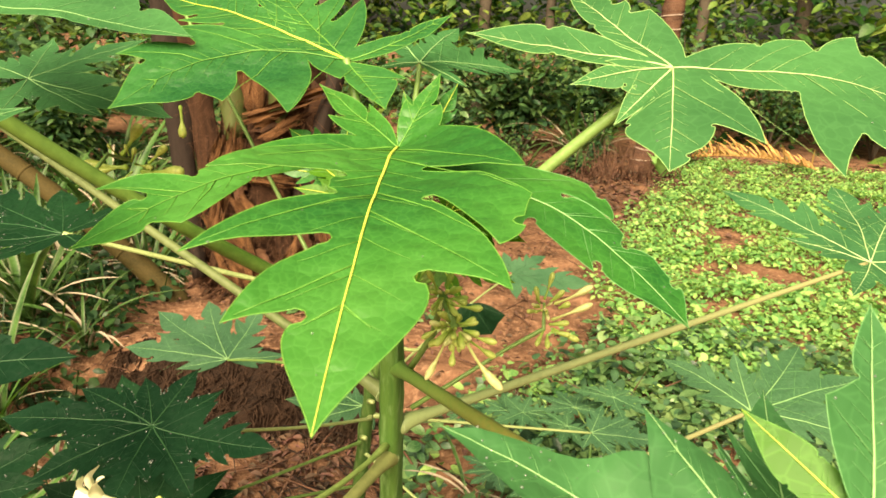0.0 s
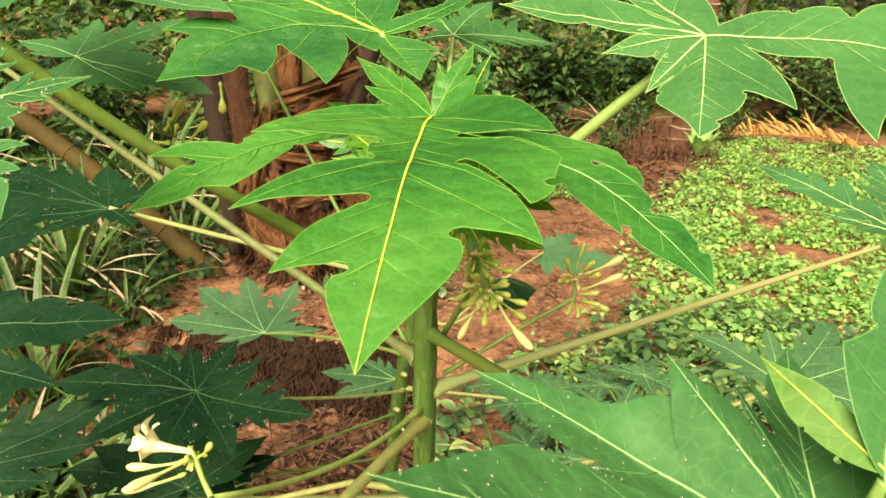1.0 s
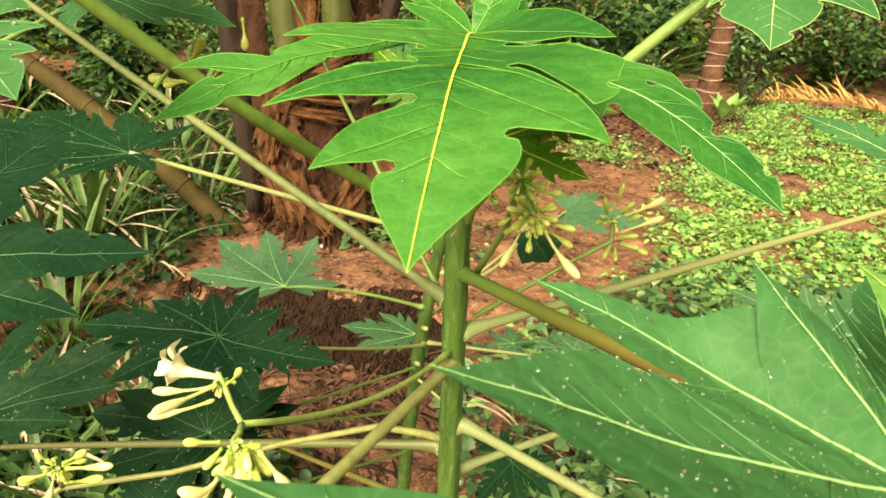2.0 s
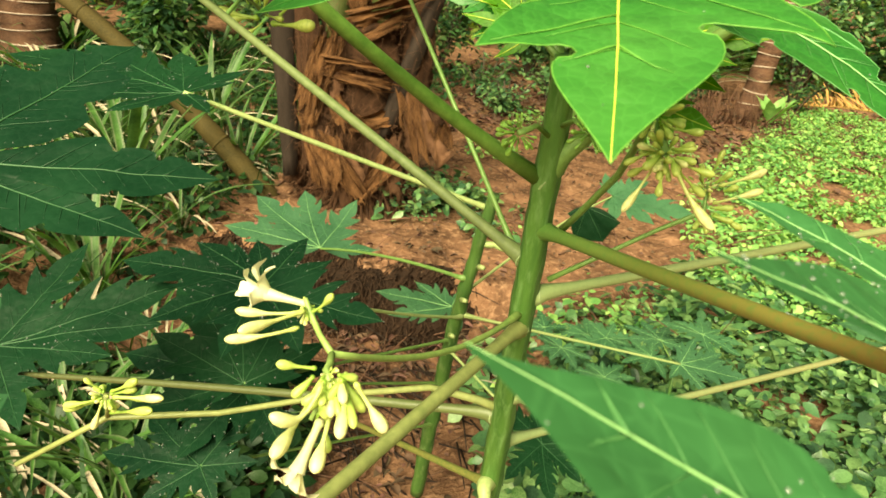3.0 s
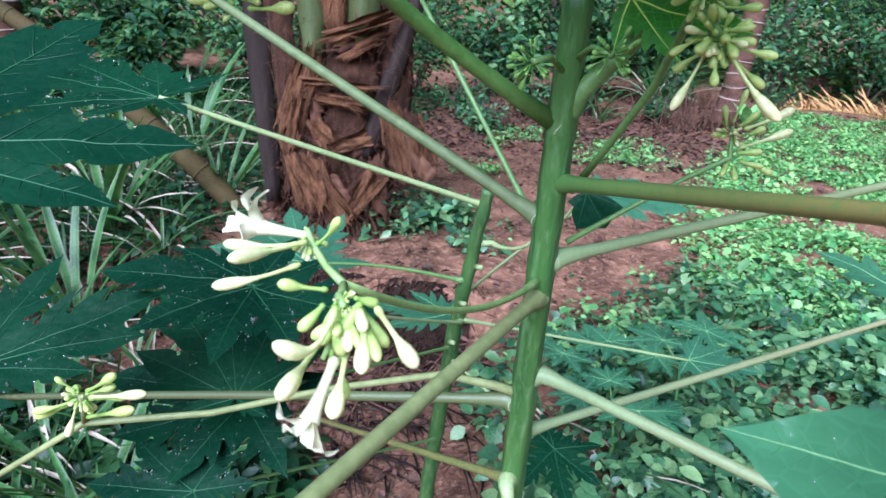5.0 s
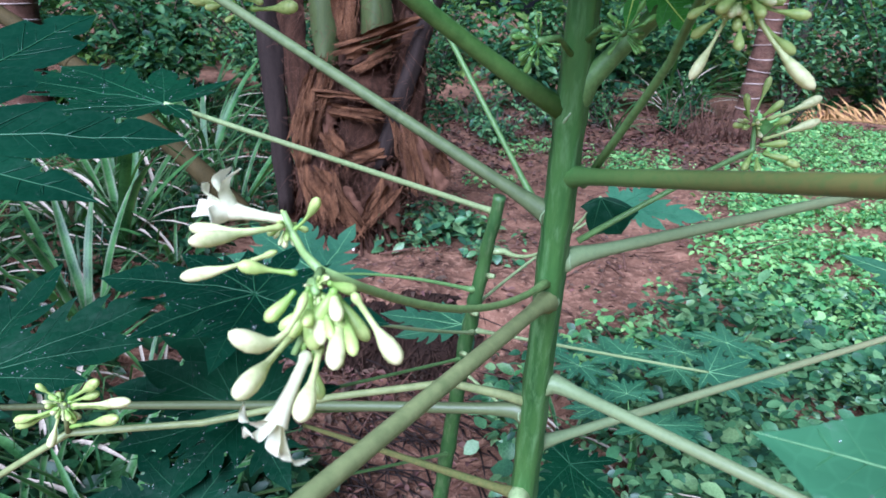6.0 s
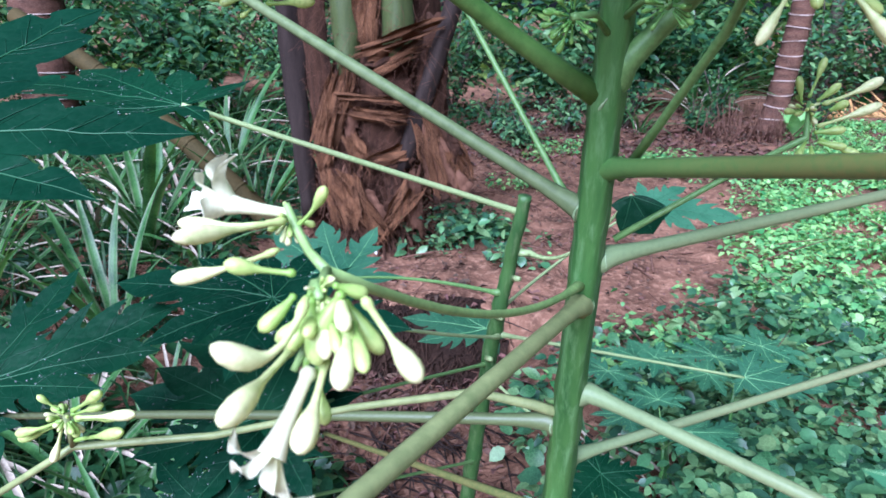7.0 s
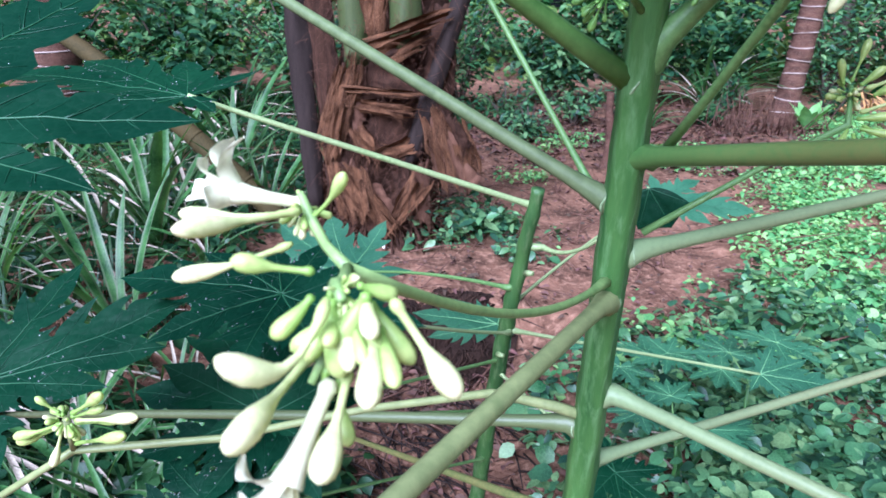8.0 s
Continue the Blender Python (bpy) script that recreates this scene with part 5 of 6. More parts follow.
slabs = ((-1.385, 0.16, -1.545, 1.75, 0.085, 0.17, 0.05, 0.10, PALM_DARK), (-1.30, 0.60, -1.45, 1.70, 0.13, 0.17, 0.03, 0.02, PALM_FIBRE), (-1.16, 0.90, -1.20, 2.0, 0.135, 0.19, 0.06, 0.03, PALM_GREEN), (-0.919, 0.97, -0.945, 2.0, 0.15, 0.18, 0.05, 0.02, PALM_GREEN),
    (-0.885, 0.45, -0.56, 1.60, 0.10, 0.08, 0.035, 0.05, PALM_DARK), (-0.665, 0.33, -0.775, 0.69, 0.22, 0.12, 0.03, 0.05, PALM_PALE), (-0.630, 0.52, -0.715, 0.68, 0.10, 0.08, 0.025, 0.07, PALM_FIBRE),
    (-1.174, 0.12, -1.26, 0.47, 0.05, 0.115, 0.02, 0.05, PALM_PALE), (-1.064, 0.22, -1.169, 0.43, 0.05, 0.125, 0.02, 0.07, PALM_TAN), (-0.957, 0.14, -1.109, 0.36, 0.08, 0.14, 0.02, 0.06, PALM_PALE), (-1.216, 0.36, -1.19, 0.87, 0.12, 0.085, 0.03, 0.04, PALM_FIBRE),
    (-0.897, 0.24, -0.943, 0.44, 0.095, 0.11, 0.02, 0.05, PALM_FIBRE), (-1.142, 0.62, -1.146, 0.87, 0.085, 0.10, 0.02, 0.06, PALM_TAN), (-1.02, 0.52, -1.03, 0.80, 0.26, 0.22, 0.03, 0.01, PALM_FIBRE), (-1.00, 0.76, -1.00, 0.98, 0.30, 0.26, 0.03, 0.02, PALM_FIBRE),
    (-1.30, 0.20, -1.33, 0.62, 0.09, 0.12, 0.025, 0.02, PALM_FIBRE), (-1.42, 0.08, -1.40, 0.34, 0.14, 0.12, 0.05, 0.00, PALM_FIBRE), (-0.82, 0.12, -0.86, 0.42, 0.08, 0.12, 0.02, 0.03, PALM_TAN), (-1.05, 0.05, -1.10, 0.28, 0.06, 0.11, 0.02, 0.08, PALM_FIBRE), (-0.78, 0.68, -0.74, 1.2, 0.16, 0.12, 0.03, 0.0, PALM_FIBRE), (-1.05, 1.0, -1.06, 1.7, 0.16, 0.14, 0.03, 0.0, PALM_FIBRE))
for k, (x0, z0, x1, z1, w0, w1, thick, off, mat) in enumerate(slabs):
    part("leaf_base", mesh_of("leaf_base", *slab(x0, z0, x1, z1, w0, w1, thick, off, k, 0.012 if mat is PALM_DARK or mat is PALM_GREEN else 0.045), mat), palm, "split dark leaf base" if mat is PALM_DARK else "")


def torn_sheet(x0, z0, x1, z1, w0, w1, off, count, seed, curl=0.0, spread=0.10):
    """A woven fibrous sheath, ridged along its fibres, slit in places, with a torn tip and loose strands."""
    rng = random.Random(seed)
    across = Vector((z1 - z0, 0, x0 - x1)).normalized()
    cols, rows = count, 16
    first, last = [], []
    f, g = 0.0, 0.9
    for i in range(cols + 1):
        f = 0.6 * f + rng.gauss(0, 0.05)
        g = min(1.08, max(0.45, 0.6 * g + 0.4 * 0.9 + rng.gauss(0, 0.11)))
        first.append(f)
        last.append(g - 0.25 * abs(i / cols * 2 - 1) ** 4)
    slit = [rng.random() if rng.random() < 0.16 else 2.0 for _ in range(cols)]
    verts, faces = [], []

    def at_place(u, s, h, lift=0.0):
        half = (w0 + (w1 - w0) * s) / 2
        c = Vector((x0 + (x1 - x0) * s, 0, z0 + (z1 - z0) * s)) + across * (u * half * (1 + 0.15 * noise.noise((seed, s * 4, math.copysign(3, u)))) + 0.010 * noise.noise((seed, u * 2, s * 3)))
        ridge = 0.006 * noise.noise((u * half * 90, seed, s * 1.5)) + 0.003 * noise.noise((u * half * 260, seed + 3, s * 3))
        c.y = palm_front(c.x, off + lift + ridge + curl * u * u * s * 0.06 + 0.045 * noise.noise((u * 1.4 + seed, s * 2.2, 0)) + 0.05 * max(0.0, h - 0.75))
        return c

    for back in (0, 0.003):
        n = len(verts)
        for i in range(cols + 1):
            for j in range(rows + 1):
                h = j / rows
                verts.append(at_place(i / cols * 2 - 1, first[i] + (last[i] - first[i]) * h, h, -back))
        for i in range(cols):
            for j in range(rows):
                if j / rows < slit[i] * 1.2:
                    q = n + i * (rows + 1) + j
                    face = (q, q + 1, q + rows + 2, q + rows + 1)
                    faces.append(face if back else face[::-1])
    pieces = [(verts, faces)]
    for i in range(count):
        u, s = rng.uniform(-1, 1), rng.uniform(0.2, 0.9)
        c = at_place(u, s, s, 0.006)
        d = (Vector((x1 - x0, 0, z1 - z0)).normalized() + across * rng.gauss(0, spread) * 0.7 + Vector((0, rng.uniform(-0.3, 0.1), 0))) * rng.uniform(0.03, 0.10)
        pieces.append(tube([c, c + d * 0.5 + Vector((rng.uniform(-1, 1), -0.6, rng.uniform(-1, 1))) * 0.006, c + d], [0.0013, 0.0010, 0.0005], 4))
    return join(pieces)


sheets = ((-1.30, 0.50, -1.14, 0.96, 0.17, 0.15, 0.085, 42, 0.6), (-1.28, 0.42, -1.20, 0.78, 0.07, 0.08, 0.10, 16, 1.0), (-1.20, 0.80, -0.76, 0.79, 0.030, 0.045, 0.115, 14, 0.4), (-1.18, 0.72, -0.80, 0.70, 0.06, 0.09, 0.085, 18, 0.9), (-1.08, 1.00, -0.67, 1.15, 0.055, 0.07, 0.105, 20, 0.6),
    (-1.02, 0.93, -0.74, 1.08, 0.10, 0.10, 0.085, 22, 1.2), (-0.78, 0.70, -0.66, 0.32, 0.10, 0.15, 0.100, 14, 0.25), (-0.66, 0.64, -0.57, 0.35, 0.07, 0.10, 0.085, 22, 0.7), (-1.32, 0.50, -1.15, 0.14, 0.08, 0.10, 0.100, 24, 0.8), (-1.18, 0.40, -0.92, 0.10, 0.14, 0.10, 0.110, 30, 1.1),
    (-0.82, 0.36, -0.98, 0.10, 0.12, 0.08, 0.100, 24, 1.0), (-1.15, 0.36, -1.08, 0.16, 0.08, 0.12, 0.125, 22, 1.0), (-1.14, 0.62, -1.02, 0.44, 0.10, 0.08, 0.090, 22, 1.2), (-1.06, 1.05, -1.04, 1.45, 0.12, 0.12, 0.050, 26, 0.9), (-0.86, 0.55, -1.05, 0.48, 0.10, 0.06, 0.085, 18, 1.2))
for k, (x0, z0, x1, z1, w0, w1, off, count, spread) in enumerate(sheets):
    part("torn_sheath", mesh_of("torn_sheath", *torn_sheet(x0, z0, x1, z1, w0, w1, off, count, 40 + k, 0.5, spread), PALM_WRAP if abs(x1 - x0) > abs(z1 - z0) else PALM_STRAND), palm, "frayed brown fibrous sheath")
rng = random.Random(5)
for k, (x0, z0, x1, z1) in enumerate(((-1.15, 0.75, -0.90, 0.775), (-1.08, 0.92, -0.77, 1.04), (-1.20, 0.50, -1.02, 0.47), (-0.98, 0.42, -0.82, 0.50))):
    fold_path = [Vector((x0 + (x1 - x0) * i / 8, palm_front(x0 + (x1 - x0) * i / 8, 0.06 + 0.01 * math.sin(i)), z0 + (z1 - z0) * i / 8 + rng.uniform(-0.012, 0.012))) for i in range(9)]
    part("fibre_fold", mesh_of("fibre_fold", *tube(fold_path, [0.004 + 0.014 * math.sin(math.pi * (i + 0.5) / 9) for i in range(9)], 8), PALM_FIBRE), palm)
pieces = []
rng = random.Random(7)
for k in range(1300):
    x = rng.uniform(-1.45, -0.62)
    z = rng.choice((rng.uniform(0.05, 0.6), rng.uniform(0.3, 1.25)))
    p = Vector((x, palm_front(x, rng.uniform(0.03, 0.10)), z))
    d = Vector((rng.uniform(-1, 1), rng.uniform(-0.25, 0.1), rng.uniform(-1.2, 0.5))) * rng.uniform(0.04, 0.17)
    q = p + d
    pieces.append(tube([p, p.lerp(q, 0.5) + Vector((rng.uniform(-1, 1), rng.uniform(-1, 0), rng.uniform(-1, 1))) * 0.014, q], [0.0009, 0.0007, 0.0004], 4))
part("loose_fibre", mesh_of("loose_fibre", *join(pieces), PALM_TAN), palm, kind="stuff")
pieces = []
for k in range(90):
    a = rng.uniform(-1.9, 1.9)
    p = PALM + Vector((math.sin(a) * 0.24, -math.cos(a) * 0.24, rng.uniform(0.02, 0.16)))
    q = PALM + Vector((math.sin(a + rng.uniform(-0.2, 0.2)) * rng.uniform(0.30, 0.55), -math.cos(a) * rng.uniform(0.30, 0.55), -0.03))
    pieces.append(tube([p, p.lerp(q, 0.5) + Vector((0, 0, 0.04)), q], [0.012, 0.009, 0.006], 6))
part("root", mesh_of("root", *join(pieces), PALM_FIBRE), palm, kind="stuff")
# unseen crown, added to finish the palm and to shade the left side
for k, (a, mat) in enumerate(((-0.98, PALM_DARK), (-0.28, PALM_GREEN), (0.42, PALM_GREEN), (1.9, PALM_GREEN), (2.7, PALM_GREEN), (-2.2, PALM_GREEN))):
    base = PALM + Vector((math.sin(a) * 0.30, -math.cos(a) * 0.30, 1.85))
    end = PALM + Vector((math.sin(a) * 2.6, -math.cos(a) * 1.6 + 0.8, 3.6 + 0.2 * k))
    rachis = curve_path(base, end, 0.5, 16)
    stem = part("frond", mesh_of("frond", *tube(rachis, [0.045 - 0.038 * i / 16 for i in range(17)], 8), mat), palm)
    verts, faces = [], []
    for i in range(5, 17):
        d = (rachis[min(i + 1, 16)] - rachis[i - 1]).normalized()
        across_way = d.cross(Vector((0, 0, 1))).normalized()
        for h in range(3):
            for s in (-1, 1):
                p = rachis[i - 1].lerp(rachis[i], h / 3)
                tip = p + (across_way * s * 0.8 + d * 0.5 + Vector((0, 0, -0.35))) * (0.75 - 0.02 * i)
                m = p.lerp(tip, 0.5) + Vector((0, 0, 0.05))
                w = d * 0.022
                n = len(verts)
                verts += [p - w, p + w, m - w, m + w, tip]
                faces += [(n, n + 1, n + 3, n + 2), (n + 2, n + 3, n + 4)]
    part("leaflets", mesh_of("leaflets", verts, faces, STRAP), stem, kind="stuff")

# the mat of roots on the cut bank below the palm
def mat_point(u, v):
    """u along the bank, v from its top edge down to its foot."""
    x = -1.55 + 1.32 * u
    y = 2.60 - 0.42 * v + 0.12 * noise.noise((x * 2.2, 0, 7))
    z = 0.045 - 0.20 * v ** 1.2
    d = 0.05 * noise.noise((x * 7, v * 3, 1)) + 0.03 * noise.noise((x * 19, v * 6, 2)) + 0.012 * noise.noise((x * 50, v * 12, 2))
    edge = min(1.0, 6 * u, 6 * (1 - u), 8 * v + 0.2, 8 * (1 - v) + 0.2)
    return Vector((x, y - d * 0.7 - 0.03 * edge, z + ground_height(x, y) * 0.0 + d * 0.6 - 0.05 * (1 - edge)))


# dark sheet over the cut face, coloured for the shade in the hollow
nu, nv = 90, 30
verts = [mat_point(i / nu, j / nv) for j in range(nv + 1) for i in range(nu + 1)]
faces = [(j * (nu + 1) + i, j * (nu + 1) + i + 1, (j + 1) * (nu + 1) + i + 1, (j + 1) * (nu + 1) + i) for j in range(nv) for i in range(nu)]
tagged(new("bank", mesh_of("bank", verts, [f[::-1] for f in faces], BANK_SHADED)), "cut face of the soil bank, cavity shade put into its dark colour", "soil bank", kind="structure")
pieces = []
rng = random.Random(17)
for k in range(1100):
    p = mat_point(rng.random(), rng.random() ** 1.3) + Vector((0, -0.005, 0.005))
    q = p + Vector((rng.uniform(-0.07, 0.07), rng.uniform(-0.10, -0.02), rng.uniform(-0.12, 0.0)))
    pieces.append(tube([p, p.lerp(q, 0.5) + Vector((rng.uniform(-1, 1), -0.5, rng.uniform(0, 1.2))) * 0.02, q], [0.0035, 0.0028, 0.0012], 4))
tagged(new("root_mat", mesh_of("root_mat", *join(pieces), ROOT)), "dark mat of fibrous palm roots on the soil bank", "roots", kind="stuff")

pieces = []
for k in range(170):
    x, y = rng.gauss(-0.50, 0.22), rng.gauss(1.72, 0.28)
    a, s = rng.gauss(-0.9, 0.5), rng.uniform(0.10, 0.34)
    d = Vector((math.cos(a), math.sin(a), rng.uniform(-0.05, 0.25))) * s
    c = Vector((x, y, ground_height(x, y) + 0.012))
    pieces.append(tube([c, c + d * 0.5 + Vector((0, 0, 0.03 * s)), c + d], [0.0035, 0.003, 0.0015], 5))
tagged(new("dry_ribs", mesh_of("dry_ribs", *join(pieces), PALM_DARK)), "dark dry leaf ribs strewn on the soil", "dry ribs", kind="stuff")

# ---- a stout olive stalk that leans beside the palm ----
leaning = thing("leaning_stalk", (-1.53, 3.1, 0.0), "stout olive-brown stalk leaning away from the palm", "stalk")
path = curve_path((-1.50, 3.1, -0.06), (-3.06, 3.1, 1.10), 0.0, 28, (0.03, 0, 0.075))
radii = [0.060 - 0.018 * i / 28 + 0.002 * math.sin(i * 2.1) for i in range(29)]
part("stalk", mesh_of("stalk", *tube(path, radii, 16), STALK), leaning)
for i in (6, 11, 15, 20, 24):
    part("leaf_scar", mesh_of("leaf_scar", *tube([path[i], path[i].lerp(path[i + 1], 0.12), path[i].lerp(path[i + 1], 0.24)], [radii[i] * 1.01, radii[i] * 1.07, radii[i] * 1.01], 16), STALK), leaning)


# ---- small leaves for low plants ----
def leaf_cards(rng, places, material_name, mat, label, category, name, folded=0.25):
    """Many small folded leaves: (centre, way, normal, length, width)."""
    verts, faces = [], []
    for p, way, up, length, width in places:
        across_way = way.cross(up).normalized()
        n = len(verts)
        lift = up * length * folded * 0.3
        verts.append(p)
        for s, w, h in ((0.16, 0.36, 0.6), (0.42, 0.52, 1.0), (0.72, 0.36, 0.5)):
            c = p + way * length * s - up * length * 0.10 * s * s
            verts += [c + across_way * width * w + lift * h, c, c - across_way * width * w + lift * h]
        verts.append(p + way * length - up * length * 0.16)
        faces += [(n, n + 2, n + 1), (n, n + 3, n + 2), (n + 7, n + 8, n + 10), (n + 8, n + 9, n + 10)]
        for b in (1, 4):
            faces += [(n + b, n + b + 1, n + b + 4, n + b + 3), (n + b + 1, n + b + 2, n + b + 5, n + b + 4)]
    return mesh_of(name, verts, faces, mat)


def sprig_places(rng, x, y, height, count, size):
    """Leaves of one low sprig: the upper ones lie open to the sky, the lower ones hang outwards."""
    z = ground_height(x, y)
    out = []
    turn = rng.uniform(0, 2 * math.pi)
    lean = Vector((rng.gauss(0, 0.25), rng.gauss(-0.05, 0.25), 1)).normalized()
    for i in range(count):
        a = turn + i * 2.4 + rng.uniform(-0.4, 0.4)
        h = height * (0.25 + 0.75 * (i + rng.random()) / count)
        r = rng.uniform(0.1, 0.6) * size + 0.02 * rng.random()
        rise = rng.uniform(-0.75, 0.55)
        way = Vector((math.cos(a), math.sin(a), rise)).normalized()
        up = (lean + Vector((rng.gauss(0, 0.35), rng.gauss(0, 0.35), 0)) - way * rise * 0.8).normalized()
        length = size * rng.uniform(0.55, 1.25)
        out.append((Vector((x + math.cos(a) * r, y + math.sin(a) * r, z)) + lean * h, way, up, length, length * rng.uniform(0.42, 0.78)))
    return out


def cover_amount(x, y):
    edge = 0.30 + (y - 2.6) * 0.34 + 0.22 * noise.noise((x * 1.3, y * 1.3, 9))
    v = 0.0
    if x > edge and y < 8.6:
        v = min(1.0, (x - edge) / 0.35)
    patches = ((-0.62, 3.40, 0.34, 0.9), (0.55, 5.5, 0.55, 0.8), (-0.35, 5.9, 0.45, 0.5), (0.0, 1.9, 0.22, 0.5), (0.25, 2.1, 0.35, 0.9), (-0.3, 3.05, 0.14, 0.7), (-0.45, 4.6, 0.25, 0.6))
    for px, py, r, w in patches:
        d = math.hypot(x - px, (y - py) * 0.8)
        v = max(v, w * max(0.0, 1 - (d / r) ** 2))
    return v


rng = random.Random(21)
light, broad, stems = [], [], []
for _ in range(26000):
    y = rng.uniform(0.2, 8.8)
    x = rng.uniform(-1.0, 2.2 + y * 0.62)
    if rng.random() < max(0.0, 1.2 - y) or rng.random() < (x - 0.9 - y * 0.62) / 1.3:
        continue
    amount = cover_amount(x, y)
    if rng.random() > amount or noise.noise((x * 2.3, y * 2.3, 2)) + 0.6 * noise.noise((x * 6.1, y * 6.1, 5)) < -0.26:
        continue
    if rng.random() < (3.2 - y) / 1.6 or (x < -0.2 and y < 4):
        broad += sprig_places(rng, x, y, rng.uniform(0.03, 0.12) + 0.16 * max(0.0, noise.noise((x * 2.7, y * 2.7, 4))), rng.randint(4, 9), rng.choice((0.022, 0.030, 0.038, 0.050, 0.070)))
    else:
        light += sprig_places(rng, x, y, rng.uniform(0.03, 0.10) + 0.16 * max(0.0, noise.noise((x * 2.1, y * 2.1, 4))), rng.randint(5, 9), rng.choice((0.022, 0.028, 0.036, 0.050)))
for _ in range(4600):
    y = rng.uniform(0.9, 3.0)
    x = rng.uniform(-0.1, 0.6 + y * 0.75)
    if x < 0.10 + 0.25 * noise.noise((0, y * 3, 3)) + 0.42 * max(0.0, y - 1.6) or noise.noise((x * 3.3, y * 3.3, 8)) + 0.8 * noise.noise((x * 8.5, y * 8.5, 5)) < -0.02:
        continue
    broad += sprig_places(rng, x, y, rng.uniform(0.03, 0.14) + 0.20 * max(0.0, noise.noise((x * 3.1, y * 3.1, 6))), rng.randint(4, 7), rng.choice((0.022, 0.030, 0.044, 0.058, 0.075)))
# a taller tuft at the palm's foot
for _ in range(70):
    broad += sprig_places(rng, rng.gauss(-0.66, 0.14), rng.gauss(3.28, 0.12), rng.uniform(0.06, 0.26), rng.randint(5, 9), rng.choice((0.040, 0.055, 0.070)))
tagged(new("ground_cover", leaf_cards(rng, light, "", COVER, "", "", "ground_cover")), "bed of low light-green creeping plants over the soil", "ground cover", kind="stuff")
tagged(new("ground_cover", leaf_cards(rng, broad, "", COVER_DARK, "", "", "ground_cover")), "low broad-leaved weeds with blue-green leaves", "ground cover", kind="stuff")
# weeds on the left, under the strap-leaved clumps
weeds = []
for _ in range(7000):
    y = rng.uniform(1.0, 7.5)
    x = rng.uniform(-6.5, -0.9) if y > 1.6 else rng.uniform(-2.4, -0.6)
    if x > -1.55 - 0.12 * max(0, y - 3) and 1.6 < y < 4.3 or (x > -1.2 and y > 4.3):
        continue
    weeds += sprig_places(rng, x, y, rng.uniform(0.04, 0.20), rng.randint(3, 5), rng.uniform(0.045, 0.08))
tagged(new("weeds", leaf_cards(rng, weeds, "", WEED, "", "", "weeds")), "mixed green weeds over the ground", "weeds", kind="stuff")

# papaya seedlings among the ground cover
for k, (x, y, h) in enumerate(((0.273, 1.479, 0.20), (0.158, 1.755, 0.2), (0.47, 1.70, 0.26))):
    rng = random.Random(400 + k)
    plant = thing("papaya_seedling", (x, y, 0.0), "young papaya seedling with small lobed blue-green leaves", "papaya plant", "papaya seedlings")
    part("stem", mesh_of("stem", *tube([(x, y, ground_height(x, y) - 0.01), (x + 0.01, y, h * 0.5), (x, y, h)], [0.006, 0.005, 0.004], 8), STEM), plant)
    for i in range(4):
        a = i * 1.7 + k
        j = Vector((x + math.cos(a) * 0.10, y + math.sin(a) * 0.10, h + 0.03 + 0.02 * i))
        petiole(plant, (x, y, h - 0.01 * i), j, 0.0030, 0.0022, PETIOLE)
        s = rng.uniform(0.09, 0.14)
        tips = [(math.cos(q) * s * rng.uniform(0.7, 1.1), math.sin(q) * s * rng.uniform(0.7, 1.1), rng.uniform(-0.02, 0.01)) for q in [a - 2.2 + 0.73 * m for m in range(7)]]
        LeafShape(j, (rng.uniform(-0.15, 0.15), -0.2, 0.97), tips, 420 + 10 * k + i, bow=0.06, web=0.3).build(LEAF_MATT, VEIN_SOFT, "leaf", plant, vein=0.0008, rows=22)

# thin grass between them
verts, faces = [], []
for _ in range(2500):
    y = rng.uniform(0.9, 7.0)
    x = rng.uniform(-1.9 - y * 0.7, -0.75)
    if x > -1.6 and 1.75 < y < 4.4 or x > -1.3 and y > 4.4:
        continue
    z = ground_height(x, y)
    a, h = rng.uniform(0, 2 * math.pi), rng.uniform(0.08, 0.32)
    d = Vector((math.cos(a), math.sin(a), 0)) * h * rng.uniform(0.2, 0.9)
    w = Vector((-math.sin(a), math.cos(a), 0)) * rng.uniform(0.002, 0.006)
    p = Vector((x, y, z))
    n = len(verts)
    m = p + d * 0.4 + Vector((0, 0, h * 0.75))
    verts += [p - w, p + w, m - w, m + w, p + d + Vector((0, 0, h * rng.uniform(0.6, 1.0)))]
    faces += [(n, n + 1, n + 3, n + 2), (n + 2, n + 3, n + 4)]
tagged(new("grass", mesh_of("grass", verts, faces, GRASS)), "thin green grass blades between the clumps", "grass", kind="stuff")

# fallen dry leaves
litter = []
for _ in range(11000):
    if rng.random() < 0.62:
        y = rng.gauss(7.0, 1.0)
        x = rng.uniform(-4.0, 5.5)
    else:
        y = rng.uniform(1.2, 6.5)
        x = rng.uniform(-2.2, 1.6)
    a = rng.uniform(0, 2 * math.pi)
    way = Vector((math.cos(a), math.sin(a), rng.uniform(-0.15, 0.4))).normalized()
    up = Vector((rng.uniform(-0.5, 0.5), rng.uniform(-0.5, 0.5), 1)).normalized()
    s = rng.uniform(0.02, 0.09) if y > 5 else rng.uniform(0.010, 0.045)
    litter.append((Vector((x, y, ground_height(x, y) + rng.uniform(0.004, 0.035))), way, up, s, s * rng.uniform(0.3, 0.6)))
